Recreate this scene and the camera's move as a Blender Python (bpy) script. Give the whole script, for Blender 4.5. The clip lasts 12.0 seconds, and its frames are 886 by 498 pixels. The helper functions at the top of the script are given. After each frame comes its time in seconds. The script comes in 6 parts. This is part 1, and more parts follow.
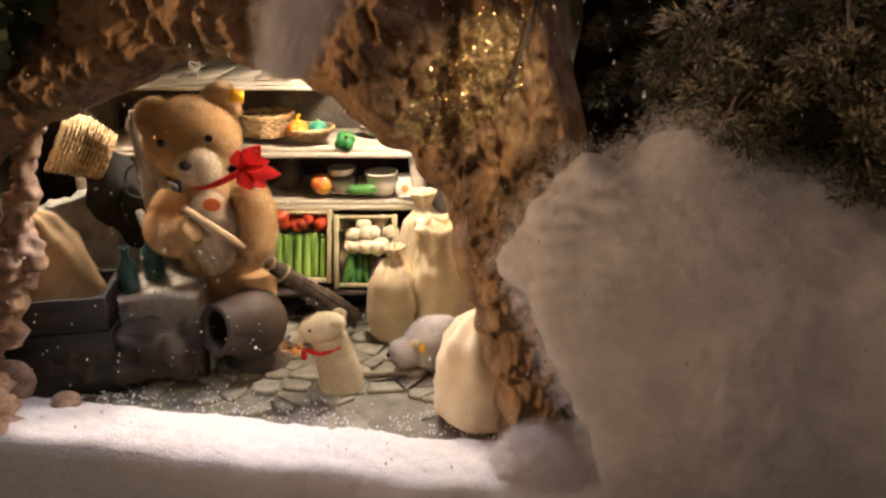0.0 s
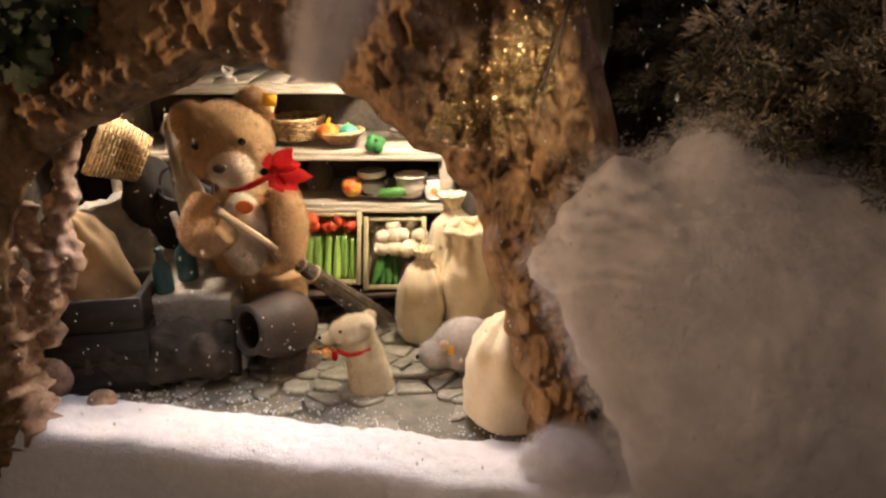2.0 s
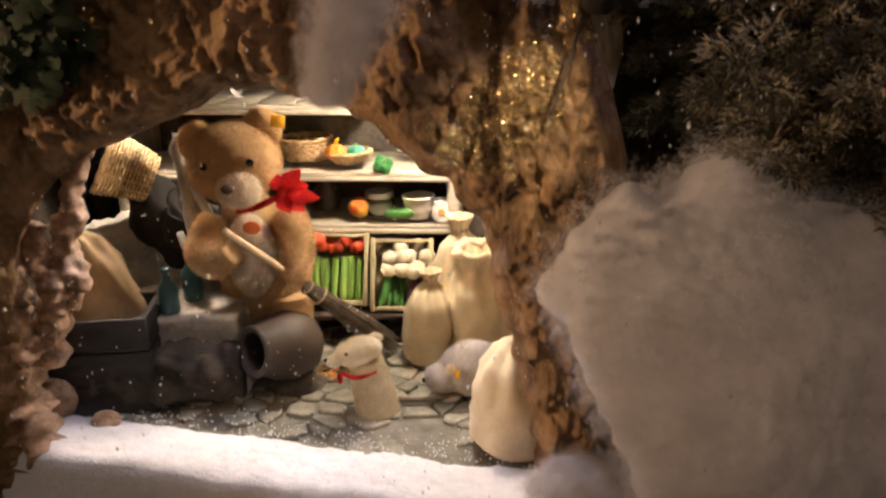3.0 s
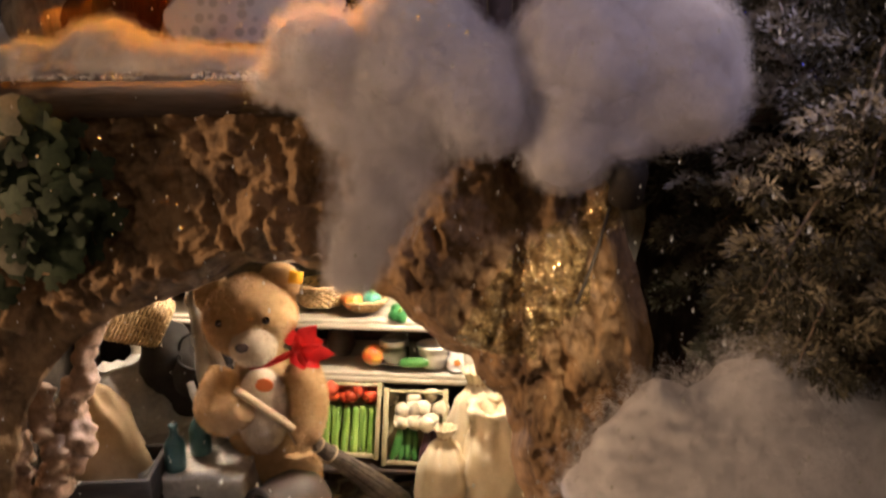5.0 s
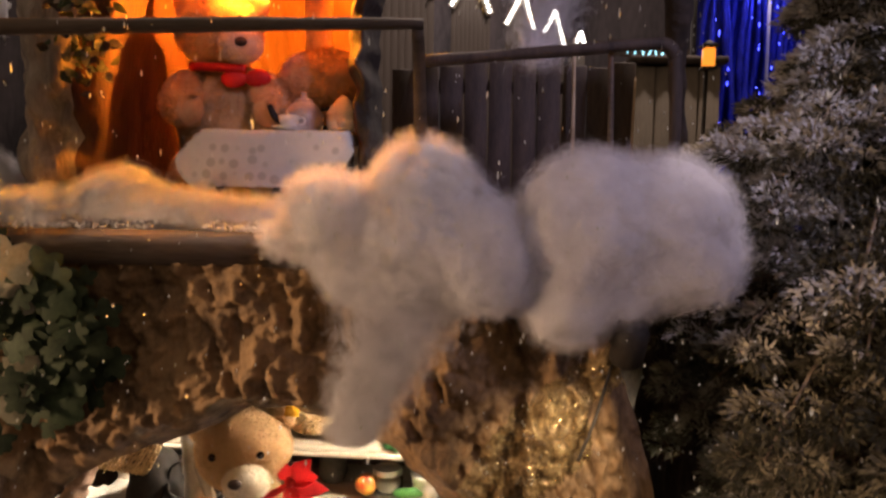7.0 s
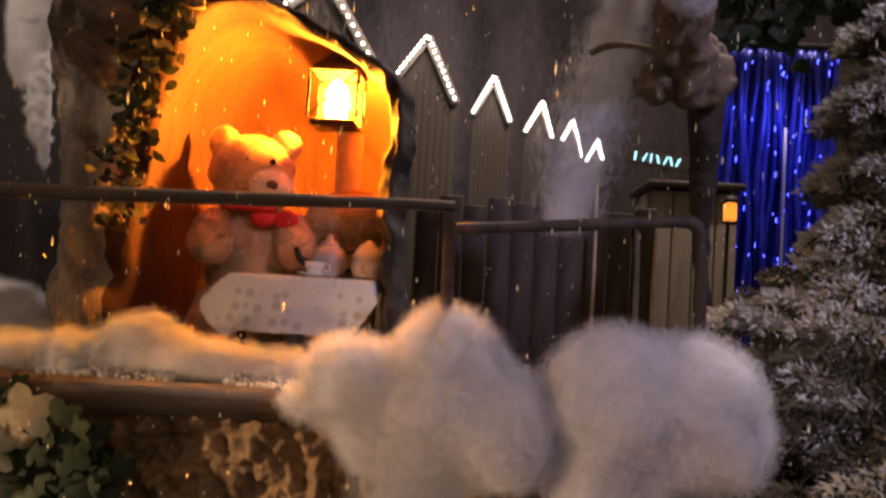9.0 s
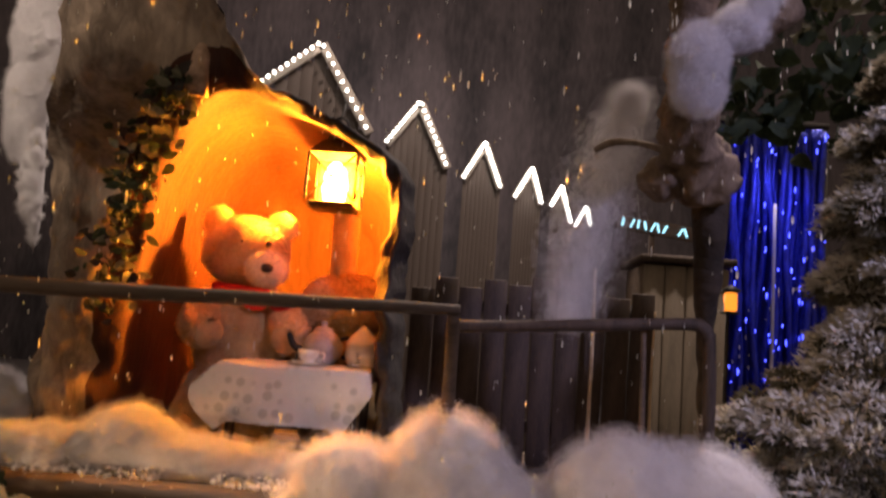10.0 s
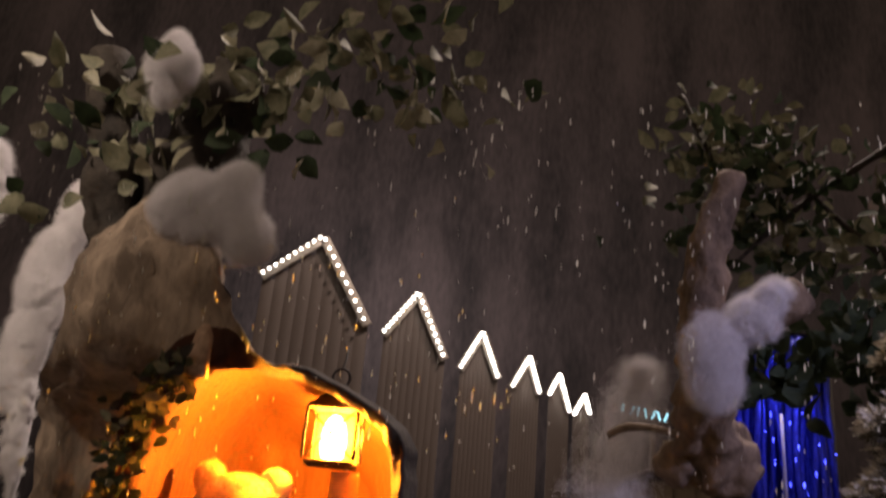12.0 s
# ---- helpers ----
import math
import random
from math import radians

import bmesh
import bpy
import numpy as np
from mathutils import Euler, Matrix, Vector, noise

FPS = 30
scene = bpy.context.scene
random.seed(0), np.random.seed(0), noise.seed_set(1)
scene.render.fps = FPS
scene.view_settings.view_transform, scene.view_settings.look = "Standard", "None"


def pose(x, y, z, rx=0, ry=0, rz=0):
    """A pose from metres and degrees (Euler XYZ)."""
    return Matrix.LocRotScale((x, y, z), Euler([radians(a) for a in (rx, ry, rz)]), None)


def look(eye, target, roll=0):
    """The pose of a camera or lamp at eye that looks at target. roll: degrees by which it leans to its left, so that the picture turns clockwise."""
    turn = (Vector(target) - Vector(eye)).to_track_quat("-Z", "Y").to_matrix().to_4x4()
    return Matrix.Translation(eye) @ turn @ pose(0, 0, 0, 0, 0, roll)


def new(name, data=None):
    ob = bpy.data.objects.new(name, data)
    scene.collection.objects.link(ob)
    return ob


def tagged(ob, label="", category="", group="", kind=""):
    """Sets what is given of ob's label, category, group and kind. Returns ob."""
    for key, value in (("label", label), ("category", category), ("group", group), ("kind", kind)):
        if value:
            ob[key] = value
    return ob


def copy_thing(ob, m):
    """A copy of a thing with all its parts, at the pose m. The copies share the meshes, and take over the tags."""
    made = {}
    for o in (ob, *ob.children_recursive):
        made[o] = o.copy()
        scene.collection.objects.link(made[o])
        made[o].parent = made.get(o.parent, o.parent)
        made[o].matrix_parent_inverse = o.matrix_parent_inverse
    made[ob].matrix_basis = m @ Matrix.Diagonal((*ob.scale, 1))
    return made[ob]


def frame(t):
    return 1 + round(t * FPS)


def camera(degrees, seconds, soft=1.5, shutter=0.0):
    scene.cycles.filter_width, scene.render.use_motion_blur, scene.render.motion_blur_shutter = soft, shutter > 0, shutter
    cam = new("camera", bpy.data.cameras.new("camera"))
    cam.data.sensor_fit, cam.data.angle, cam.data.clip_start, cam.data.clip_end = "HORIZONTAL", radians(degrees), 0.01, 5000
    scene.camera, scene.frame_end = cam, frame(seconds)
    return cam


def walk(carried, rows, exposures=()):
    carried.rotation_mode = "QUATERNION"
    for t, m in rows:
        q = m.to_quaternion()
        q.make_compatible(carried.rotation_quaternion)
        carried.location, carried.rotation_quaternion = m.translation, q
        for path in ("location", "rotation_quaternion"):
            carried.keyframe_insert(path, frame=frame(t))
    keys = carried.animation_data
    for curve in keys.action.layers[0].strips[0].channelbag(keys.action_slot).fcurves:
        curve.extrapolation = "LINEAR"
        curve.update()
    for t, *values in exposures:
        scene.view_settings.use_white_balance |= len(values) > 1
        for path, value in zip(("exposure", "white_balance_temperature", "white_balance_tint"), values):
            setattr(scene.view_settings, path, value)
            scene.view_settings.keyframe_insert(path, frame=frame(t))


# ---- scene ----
cam = camera(59.5, 12.0, soft=2.5, shutter=0.6)
ROWS = [
    (0, -0.0158, -0.0089, 1.0429, 70.21, 1.09, -0.49),
    (0.5, -0.0212, -0.0117, 1.0435, 69.99, 1.32, 0.20),
    (1, -0.0304, -0.0176, 1.0431, 70.00, 1.50, 0.77),
    (1.5, -0.0322, -0.0200, 1.0445, 70.12, 1.55, 1.13),
    (2, -0.0257, -0.0188, 1.0464, 70.43, 1.54, 1.33),
    (2.5, -0.0272, -0.0149, 1.0457, 70.85, 1.49, 1.59),
    (4.5, -0.0423, 0.0455, 1.1550, 76.82, 0.52, 2.83),
    (5, -0.0569, 0.0596, 1.1914, 78.92, 0.20, 2.69),
    (5.5, -0.0653, 0.0660, 1.2111, 80.54, -0.16, 2.25),
    (6, -0.0676, 0.0648, 1.2379, 82.20, -0.37, 1.87),
    (6.5, -0.0775, 0.0602, 1.2747, 84.02, -0.57, 2.11),
    (7, -0.0804, 0.0574, 1.2996, 85.52, -0.99, 2.08),
    (9, -0.1042, 0.0576, 1.4196, 92.30, -3.31, 3.04),
    (9.5, -0.1206, 0.0774, 1.4484, 94.21, -3.92, 2.51),
    (10, -0.1337, 0.0844, 1.4813, 96.74, -4.36, 1.99),
    (10.5, -0.1432, 0.0940, 1.5097, 99.68, -4.61, 1.73),
    (11, -0.1551, 0.1025, 1.5561, 103.37, -4.72, 1.30),
    (11.5, -0.1653, 0.0996, 1.6129, 106.66, -4.82, 1.42),
    (12, -0.1662, 0.0838, 1.6608, 109.75, -4.92, 1.55),
]
walk(cam, [(t, pose(x, y, z, rx, ry, rz)) for t, x, y, z, rx, ry, rz in ROWS],
     exposures=((0, 0.14), (2.5, 0.14), (4.5, 0.22), (6, 0.36), (7, 0.55), (9.5, 0.56), (10.5, 0.72), (11.3, 0.70), (12, 0.46)))

# ---- world and light ----
world = bpy.data.worlds.new("night")
scene.world = world
world.use_nodes = True
world.node_tree.nodes["Background"].inputs[0].default_value = (0.79, 0.57, 0.40, 1)
world.node_tree.nodes["Background"].inputs[1].default_value = 0.21


def lamp(name, kind, place, target, energy, colour, size=0.05, cone=90, blend=0.5):
    data = bpy.data.lights.new(name, kind)
    data.energy, data.color = energy, colour
    if kind == "AREA":
        data.shape, data.size = "DISK", size
    else:
        data.shadow_soft_size = size
    if kind == "SPOT":
        data.spot_size, data.spot_blend = radians(cone), blend
    ob = new(name, data)
    ob.matrix_world = look(place, target)
    return ob


WARM = (1.0, 0.82, 0.62)
AMBER = (1.0, 0.29, 0.014)
lamp("cave_lamp_light", "SPOT", (-0.12, 1.96, 0.96), (-0.20, 1.90, 0.2), 34.0, WARM, 0.03, 170, 0.4)
lamp("cave_second_light", "SPOT", (-0.96, 2.10, 0.95), (-0.96, 1.86, 0.36), 27.0, (1.0, 0.80, 0.62), 0.03, 100, 0.8)
lamp("pillar_spot_light", "SPOT", (0.17, 1.13, 1.03), (0.05, 1.34, 0.82), 5.0, (1.0, 0.76, 0.48), 0.015, 62, 1.0)
for x, across in ((-0.66, -0.04), (-0.24, 0.30)):
    lamp("snow_spot_light", "SPOT", (x, 1.64, 0.84), (x + across, 1.19, 0.08), 6.2, (0.84, 0.84, 1.0), 0.02, 94, 0.7)
lamp("lantern_flame_light", "POINT", (-0.475, 1.860, 1.842), (0, 0, 0), 98.0, AMBER, 0.02)
# added bluish fill for the snow heaps and fir, no real lamp
lamp("heap_fill_light", "SPOT", (2.0, -1.6, 3.4), (0.47, 1.40, 1.74), 235.0, (0.61, 0.57, 0.95), 0.15, 26, 1.0)
# invented source high at the back, lifts backdrop and snow tops
lamp("rear_fill_light", "POINT", (2.0, 4.5, 9.0), (0, 0, 0), 1700.0, (1.0, 0.80, 0.70), 0.3)
# unseen helper that brightens the backdrop round the gables
lamp("backdrop_fill_light", "POINT", (-5.0, 22.0, 7.0), (0, 0, 0), 1450.0, (1.0, 0.82, 0.74), 0.2)
# added warm fill from low left for bark wall and drift
lamp("bark_fill_light", "SPOT", (-3.7, -0.25, 1.12), (-0.38, 1.33, 0.80), 370.0, (1.0, 0.63, 0.36), 0.12, 24, 1.0)
# added spot on the hollow tree's trunk, standing in for haze there
lamp("trunk_fill_light", "SPOT", (-2.0, -1.0, 3.6), (-0.98, 1.70, 2.30), 240.0, (1.0, 0.80, 0.64), 0.15, 25, 1.0)
# added blue spot to brighten the foil curtain, has no fitting
lamp("curtain_fill_light", "SPOT", (1.74, 4.45, 2.85), (1.62, 5.15, 2.20), 26.0, (0.20, 0.22, 1.0), 0.1, 80, 1.0)


# ---- materials ----
def nodes_of(name):
    m = bpy.data.materials.new(name)
    m.use_nodes = True
    return m, m.node_tree.nodes, m.node_tree.links, m.node_tree.nodes["Principled BSDF"]


def mat(name, dark, light, rough=0.7, scale=20.0, bump=0.3, grain=150.0, stretch=(1, 1, 1), metal=0.0, sheen=0.0,
        translucent=0.0, random_tint=0.0, coat=0.0, detail=6.0, depth=0.004):
    """A two-scale surface: large stains between two colours, fine grain as relief."""
    m, n, l, b = nodes_of(name)
    co = n.new("ShaderNodeTexCoord")
    mp = n.new("ShaderNodeMapping")
    mp.inputs["Scale"].default_value = stretch
    l.new(co.outputs["Object"], mp.inputs["Vector"])
    big = n.new("ShaderNodeTexNoise")
    big.inputs["Scale"].default_value, big.inputs["Detail"].default_value = scale, detail
    big.inputs["Roughness"].default_value = 0.6
    fine = n.new("ShaderNodeTexNoise")
    fine.inputs["Scale"].default_value, fine.inputs["Detail"].default_value = grain, 4
    l.new(mp.outputs[0], big.inputs["Vector"])
    l.new(mp.outputs[0], fine.inputs["Vector"])
    ramp = n.new("ShaderNodeValToRGB")
    ramp.color_ramp.elements[0].position, ramp.color_ramp.elements[1].position = 0.32, 0.68
    ramp.color_ramp.elements[0].color, ramp.color_ramp.elements[1].color = (*dark, 1), (*light, 1)
    mixf = n.new("ShaderNodeMath")
    mixf.operation = "MULTIPLY_ADD"
    mixf.inputs[1].default_value = 0.35
    l.new(fine.outputs["Fac"], mixf.inputs[0])
    sub = n.new("ShaderNodeMath")
    sub.operation = "SUBTRACT"
    sub.inputs[1].default_value = 0.175
    l.new(big.outputs["Fac"], sub.inputs[0])
    l.new(sub.outputs[0], mixf.inputs[2])
    l.new(mixf.outputs[0], ramp.inputs[0])
    colour = ramp.outputs[0]
    if random_tint:
        info = n.new("ShaderNodeObjectInfo")
        hsv = n.new("ShaderNodeHueSaturation")
        mr = n.new("ShaderNodeMapRange")
        mr.inputs["To Min"].default_value, mr.inputs["To Max"].default_value = 1 - random_tint, 1 + random_tint
        l.new(info.outputs["Random"], mr.inputs["Value"])
        l.new(mr.outputs[0], hsv.inputs["Value"])
        l.new(colour, hsv.inputs["Color"])
        colour = hsv.outputs[0]
    l.new(colour, b.inputs["Base Color"])
    b.inputs["Roughness"].default_value, b.inputs["Metallic"].default_value = rough, metal
    b.inputs["Sheen Weight"].default_value = sheen
    b.inputs["Coat Weight"].default_value = coat
    bp = n.new("ShaderNodeBump")
    bp.inputs["Strength"].default_value, bp.inputs["Distance"].default_value = bump, depth
    l.new(mixf.outputs[0], bp.inputs["Height"])
    l.new(bp.outputs[0], b.inputs["Normal"])
    if translucent:
        tr = n.new("ShaderNodeBsdfTranslucent")
        l.new(colour, tr.inputs["Color"])
        ms = n.new("ShaderNodeMixShader")
        ms.inputs[0].default_value = translucent
        l.new(b.outputs[0], ms.inputs[1])
        l.new(tr.outputs[0], ms.inputs[2])
        l.new(ms.outputs[0], n["Material Output"].inputs["Surface"])
    return m


def glow(name, colour, strength):
    m, n, l, b = nodes_of(name)
    b.inputs["Base Color"].default_value = (*colour, 1)
    b.inputs["Emission Color"].default_value = (*colour, 1)
    b.inputs["Emission Strength"].default_value = strength
    return m


def glass(name, colour, rough=0.05, ior=1.45):
    m, n, l, b = nodes_of(name)
    b.inputs["Base Color"].default_value = (*colour, 1)
    b.inputs["Roughness"].default_value, b.inputs["IOR"].default_value = rough, ior
    b.inputs["Transmission Weight"].default_value = 1.0
    return m


BARK = mat("bark", (0.070, 0.038, 0.018), (0.36, 0.22, 0.105), 0.75, 11, 1.0, 70, (1, 1, 0.6), depth=0.012)
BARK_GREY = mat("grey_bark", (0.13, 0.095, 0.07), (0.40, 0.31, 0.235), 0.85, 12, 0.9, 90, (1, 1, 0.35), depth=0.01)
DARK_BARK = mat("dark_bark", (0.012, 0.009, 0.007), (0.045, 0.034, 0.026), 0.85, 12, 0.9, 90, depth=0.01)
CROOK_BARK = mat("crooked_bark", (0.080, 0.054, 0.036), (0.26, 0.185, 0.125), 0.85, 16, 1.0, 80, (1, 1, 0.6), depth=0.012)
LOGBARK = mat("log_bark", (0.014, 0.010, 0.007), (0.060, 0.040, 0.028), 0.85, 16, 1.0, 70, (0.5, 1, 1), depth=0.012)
FOIL = mat("wet_foil", (0.14, 0.085, 0.04), (0.50, 0.36, 0.18), 0.14, 45, 1.0, 150, (1, 1, 0.8), metal=0.5, coat=0.6, depth=0.016)
GOLD = mat("gold_flakes", (0.62, 0.44, 0.20), (0.80, 0.62, 0.32), 0.22, 60, 0.1, 200, metal=0.9)
HOLLOW_WOOD = mat("hollow_wood", (0.034, 0.0080, 0.001), (0.068, 0.0165, 0.002), 0.8, 10, 0.8, 90, (1, 1, 0.3), depth=0.01)
ROOT = mat("root", (0.20, 0.12, 0.072), (0.54, 0.36, 0.25), 0.6, 25, 0.7, 120, depth=0.006)
SLATE = mat("flagstone", (0.19, 0.18, 0.145), (0.37, 0.345, 0.285), 0.7, 14, 0.5, 120, random_tint=0.16)
GROUT = mat("grout", (0.15, 0.14, 0.115), (0.28, 0.26, 0.215), 0.9, 18, 0.7, 160)
ROCK = mat("cave_rock", (0.05, 0.04, 0.035), (0.16, 0.13, 0.10), 0.9, 8, 0.8, 70, depth=0.01)
PALE_ROCK = mat("pale_rock", (0.28, 0.265, 0.24), (0.52, 0.49, 0.44), 0.85, 9, 0.6, 70, depth=0.01)
SHELF = mat("shelf_wood", (0.28, 0.24, 0.18), (0.52, 0.46, 0.37), 0.7, 10, 0.5, 120, (0.25, 2, 2))
DARKWOOD = mat("dark_wood", (0.025, 0.016, 0.012), (0.085, 0.055, 0.04), 0.75, 10, 0.5, 120, (3, 3, 0.4))
BLACKWOOD = mat("near_black_wood", (0.010, 0.008, 0.007), (0.034, 0.026, 0.021), 0.8, 14, 0.7, 110, (0.4, 2, 2))
BOARDWOOD = mat("board_wood", (0.05, 0.035, 0.025), (0.14, 0.095, 0.065), 0.7, 10, 0.5, 120, (0.25, 2, 2))
CRATEWOOD = mat("crate_wood", (0.33, 0.28, 0.15), (0.55, 0.48, 0.30), 0.7, 16, 0.5, 140, (2, 2, 0.5))
STICKWOOD = mat("stick_wood", (0.42, 0.30, 0.18), (0.68, 0.52, 0.34), 0.6, 20, 0.4, 140)
TWIG = mat("birch_twigs", (0.06, 0.045, 0.035), (0.24, 0.19, 0.14), 0.85, 30, 0.4, 200)
WICKER = mat("wicker", (0.34, 0.22, 0.10), (0.66, 0.48, 0.26), 0.6, 40, 0.5, 200)
FUR = mat("plush_fur", (0.46, 0.28, 0.125), (0.66, 0.45, 0.23), 0.9, 18, 0.06, 400, sheen=0.3)
PALEFUR = mat("pale_plush", (0.68, 0.56, 0.42), (0.82, 0.72, 0.58), 0.9, 18, 0.3, 200, sheen=0.3)
GREYFUR = mat("grey_plush", (0.38, 0.35, 0.33), (0.60, 0.56, 0.53), 0.95, 18, 0.3, 200, sheen=0.3)
CREAMFUR = mat("cream_plush", (0.50, 0.42, 0.28), (0.72, 0.64, 0.48), 0.9, 18, 0.3, 200, sheen=0.3)
NOSE = mat("nose_thread", (0.03, 0.015, 0.01), (0.07, 0.04, 0.03), 0.5)
EYE_BLACK = mat("eye_bead", (0.008, 0.006, 0.005), (0.015, 0.01, 0.008), 0.12)
RED_CLOTH = mat("red_ribbon", (0.62, 0.015, 0.02), (0.85, 0.04, 0.04), 0.5, 14, 0.3, 200, translucent=0.3)
TAG_YELLOW = mat("yellow_tag", (0.85, 0.42, 0.01), (0.95, 0.55, 0.03), 0.5)
TAG_ORANGE = mat("orange_tag", (0.80, 0.20, 0.05), (0.90, 0.30, 0.09), 0.5)
BURLAP = mat("linen_sack", (0.62, 0.50, 0.32), (0.82, 0.71, 0.50), 0.9, 10, 0.6, 300, sheen=0.2)
DARK_BURLAP = mat("jute_sack", (0.40, 0.29, 0.16), (0.58, 0.44, 0.26), 0.9, 12, 0.7, 280)
TEAL = mat("teal_glaze", (0.02, 0.075, 0.085), (0.05, 0.14, 0.15), 0.28, 14, 0.1, 150)
DARK_CLAY = mat("dark_clay", (0.03, 0.025, 0.022), (0.075, 0.06, 0.052), 0.6, 10, 0.3, 120)
CLAY = mat("brown_clay", (0.045, 0.030, 0.024), (0.105, 0.072, 0.056), 0.55, 10, 0.3, 120)
CERAMIC = mat("cream_ceramic", (0.66, 0.62, 0.52), (0.78, 0.74, 0.64), 0.3, 8, 0.1)
WHITE_CHINA = mat("white_china", (0.74, 0.70, 0.64), (0.84, 0.80, 0.74), 0.25, 8, 0.05)
GREY_POT = mat("grey_pot", (0.26, 0.24, 0.22), (0.40, 0.38, 0.35), 0.35, 8, 0.1)
JAR_GLASS = glass("jar_glass", (0.85, 0.88, 0.84))
METAL_LID = mat("tin_lid", (0.48, 0.46, 0.42), (0.65, 0.62, 0.58), 0.35, 20, 0.1, metal=0.9)
GREEN = mat("green_pepper", (0.02, 0.12, 0.03), (0.05, 0.24, 0.07), 0.3, 14, 0.1)
TEALVEG = mat("teal_squash", (0.03, 0.22, 0.15), (0.07, 0.33, 0.24), 0.4, 14, 0.1)
ORANGEVEG = mat("orange_pumpkin", (0.75, 0.13, 0.02), (0.92, 0.36, 0.04), 0.4, 10, 0.2)
MANGO = mat("red_yellow_fruit", (0.70, 0.035, 0.03), (0.72, 0.50, 0.06), 0.35, 20, 0.1)
TOMATO = mat("red_tomato", (0.55, 0.05, 0.02), (0.75, 0.13, 0.05), 0.35, 12, 0.1, random_tint=0.2)
LEEK = mat("green_stalk", (0.10, 0.24, 0.035), (0.40, 0.55, 0.13), 0.5, 18, 0.4, 120, (4, 4, 0.4), random_tint=0.2)
CUCUMBER = mat("cucumber", (0.03, 0.13, 0.03), (0.10, 0.28, 0.06), 0.45, 18, 0.3, random_tint=0.2)
AUBERGINE = mat("aubergine", (0.05, 0.02, 0.035), (0.16, 0.08, 0.10), 0.3, 14, 0.1, random_tint=0.2)
ONION = mat("white_onion", (0.66, 0.55, 0.36), (0.84, 0.78, 0.66), 0.5, 12, 0.2, random_tint=0.12)
COTTON = mat("cotton_snow", (0.72, 0.70, 0.72), (0.90, 0.88, 0.90), 1.0, 13, 0.6, 45, translucent=0.32, depth=0.012)

GRANULE = mat("snow_granules", (0.82, 0.81, 0.86), (0.92, 0.91, 0.95), 0.6, 40, 1.0, 260, depth=0.006)
EDGEWOOD = mat("edge_wood", (0.075, 0.052, 0.036), (0.21, 0.15, 0.105), 0.75, 12, 0.7, 110, (0.25, 2, 2))


def dotted(name, ground, dot, scale):
    """Woven cloth with scattered round printed dots."""
    m = mat(name, tuple(0.93 * c for c in ground), ground, 0.9, 60, 0.08, 400)
    n, l = m.node_tree.nodes, m.node_tree.links
    co, vo = n.new("ShaderNodeTexCoord"), n.new("ShaderNodeTexVoronoi")
    vo.inputs["Scale"].default_value, vo.inputs["Randomness"].default_value = scale, 0.55
    l.new(co.outputs["Object"], vo.inputs["Vector"])
    mr, mx = n.new("ShaderNodeMapRange"), n.new("ShaderNodeMix")
    mr.inputs["From Min"].default_value, mr.inputs["From Max"].default_value = 0.28, 0.42
    l.new(vo.outputs["Distance"], mr.inputs["Value"])
    mx.data_type = "RGBA"
    base = n["Principled BSDF"].inputs["Base Color"]
    l.new(mr.outputs[0], mx.inputs[0])
    mx.inputs[6].default_value = (*dot, 1)
    l.new(base.links[0].from_socket, mx.inputs[7])
    l.new(mx.outputs[2], base)
    return m


CLOTH = dotted("table_cloth", (0.66, 0.65, 0.61), (0.46, 0.46, 0.42), 36)
DIM_LEAF = mat("dim_leaf", (0.085, 0.090, 0.050), (0.21, 0.20, 0.13), 0.7, 30, 0.3, translucent=0.2)
IVY = mat("ivy_leaf", (0.014, 0.026, 0.012), (0.045, 0.065, 0.030), 0.8, 30, 0.3, translucent=0.2)
IVY_GREEN = mat("green_ivy_leaf", (0.016, 0.034, 0.014), (0.055, 0.085, 0.036), 0.7, 30, 0.3, translucent=0.2)
PALE_LEAF = mat("pale_leaf", (0.22, 0.21, 0.14), (0.38, 0.35, 0.26), 0.6, 30, 0.3, translucent=0.2)
NEEDLE = mat("fir_needles", (0.060, 0.055, 0.034), (0.15, 0.138, 0.092), 0.7, 25, 0.2)
DUSTED = mat("dusted_needles", (0.20, 0.175, 0.115), (0.40, 0.355, 0.265), 0.85, 25, 0.2)
FROST = mat("frosted_needles", (0.46, 0.43, 0.37), (0.76, 0.72, 0.64), 0.85, 25, 0.2)
IRON = mat("black_iron", (0.012, 0.010, 0.009), (0.035, 0.028, 0.024), 0.68, 20, 0.3, metal=0.2)
FLAME = glow("flame", (1.0, 0.62, 0.16), 28.0)
LANTERN_GLASS = glow("lit_lantern_glass", (1.0, 0.42, 0.02), 6.0)
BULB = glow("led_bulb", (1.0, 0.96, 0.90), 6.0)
LED_STRIP = mat("gable_board", (0.24, 0.20, 0.165), (0.34, 0.285, 0.24), 0.7)
SIGN = glow("lit_sign", (0.35, 0.80, 1.0), 1.3)
AMBER_GLOW = glow("amber_reflection", (1.0, 0.30, 0.03), 0.9)
HUT = mat("hut_planks", (0.050, 0.036, 0.029), (0.060, 0.043, 0.035), 0.8, 3, 0.5, 30, (4, 4, 0.3))
PANEL = mat("hut_front_planks", (0.11, 0.088, 0.066), (0.20, 0.16, 0.12), 0.8, 5, 0.5, 60, (3, 3, 0.4), random_tint=0.12)
STREET = mat("street", (0.035, 0.03, 0.03), (0.07, 0.06, 0.06), 0.6, 3, 0.3, 40)
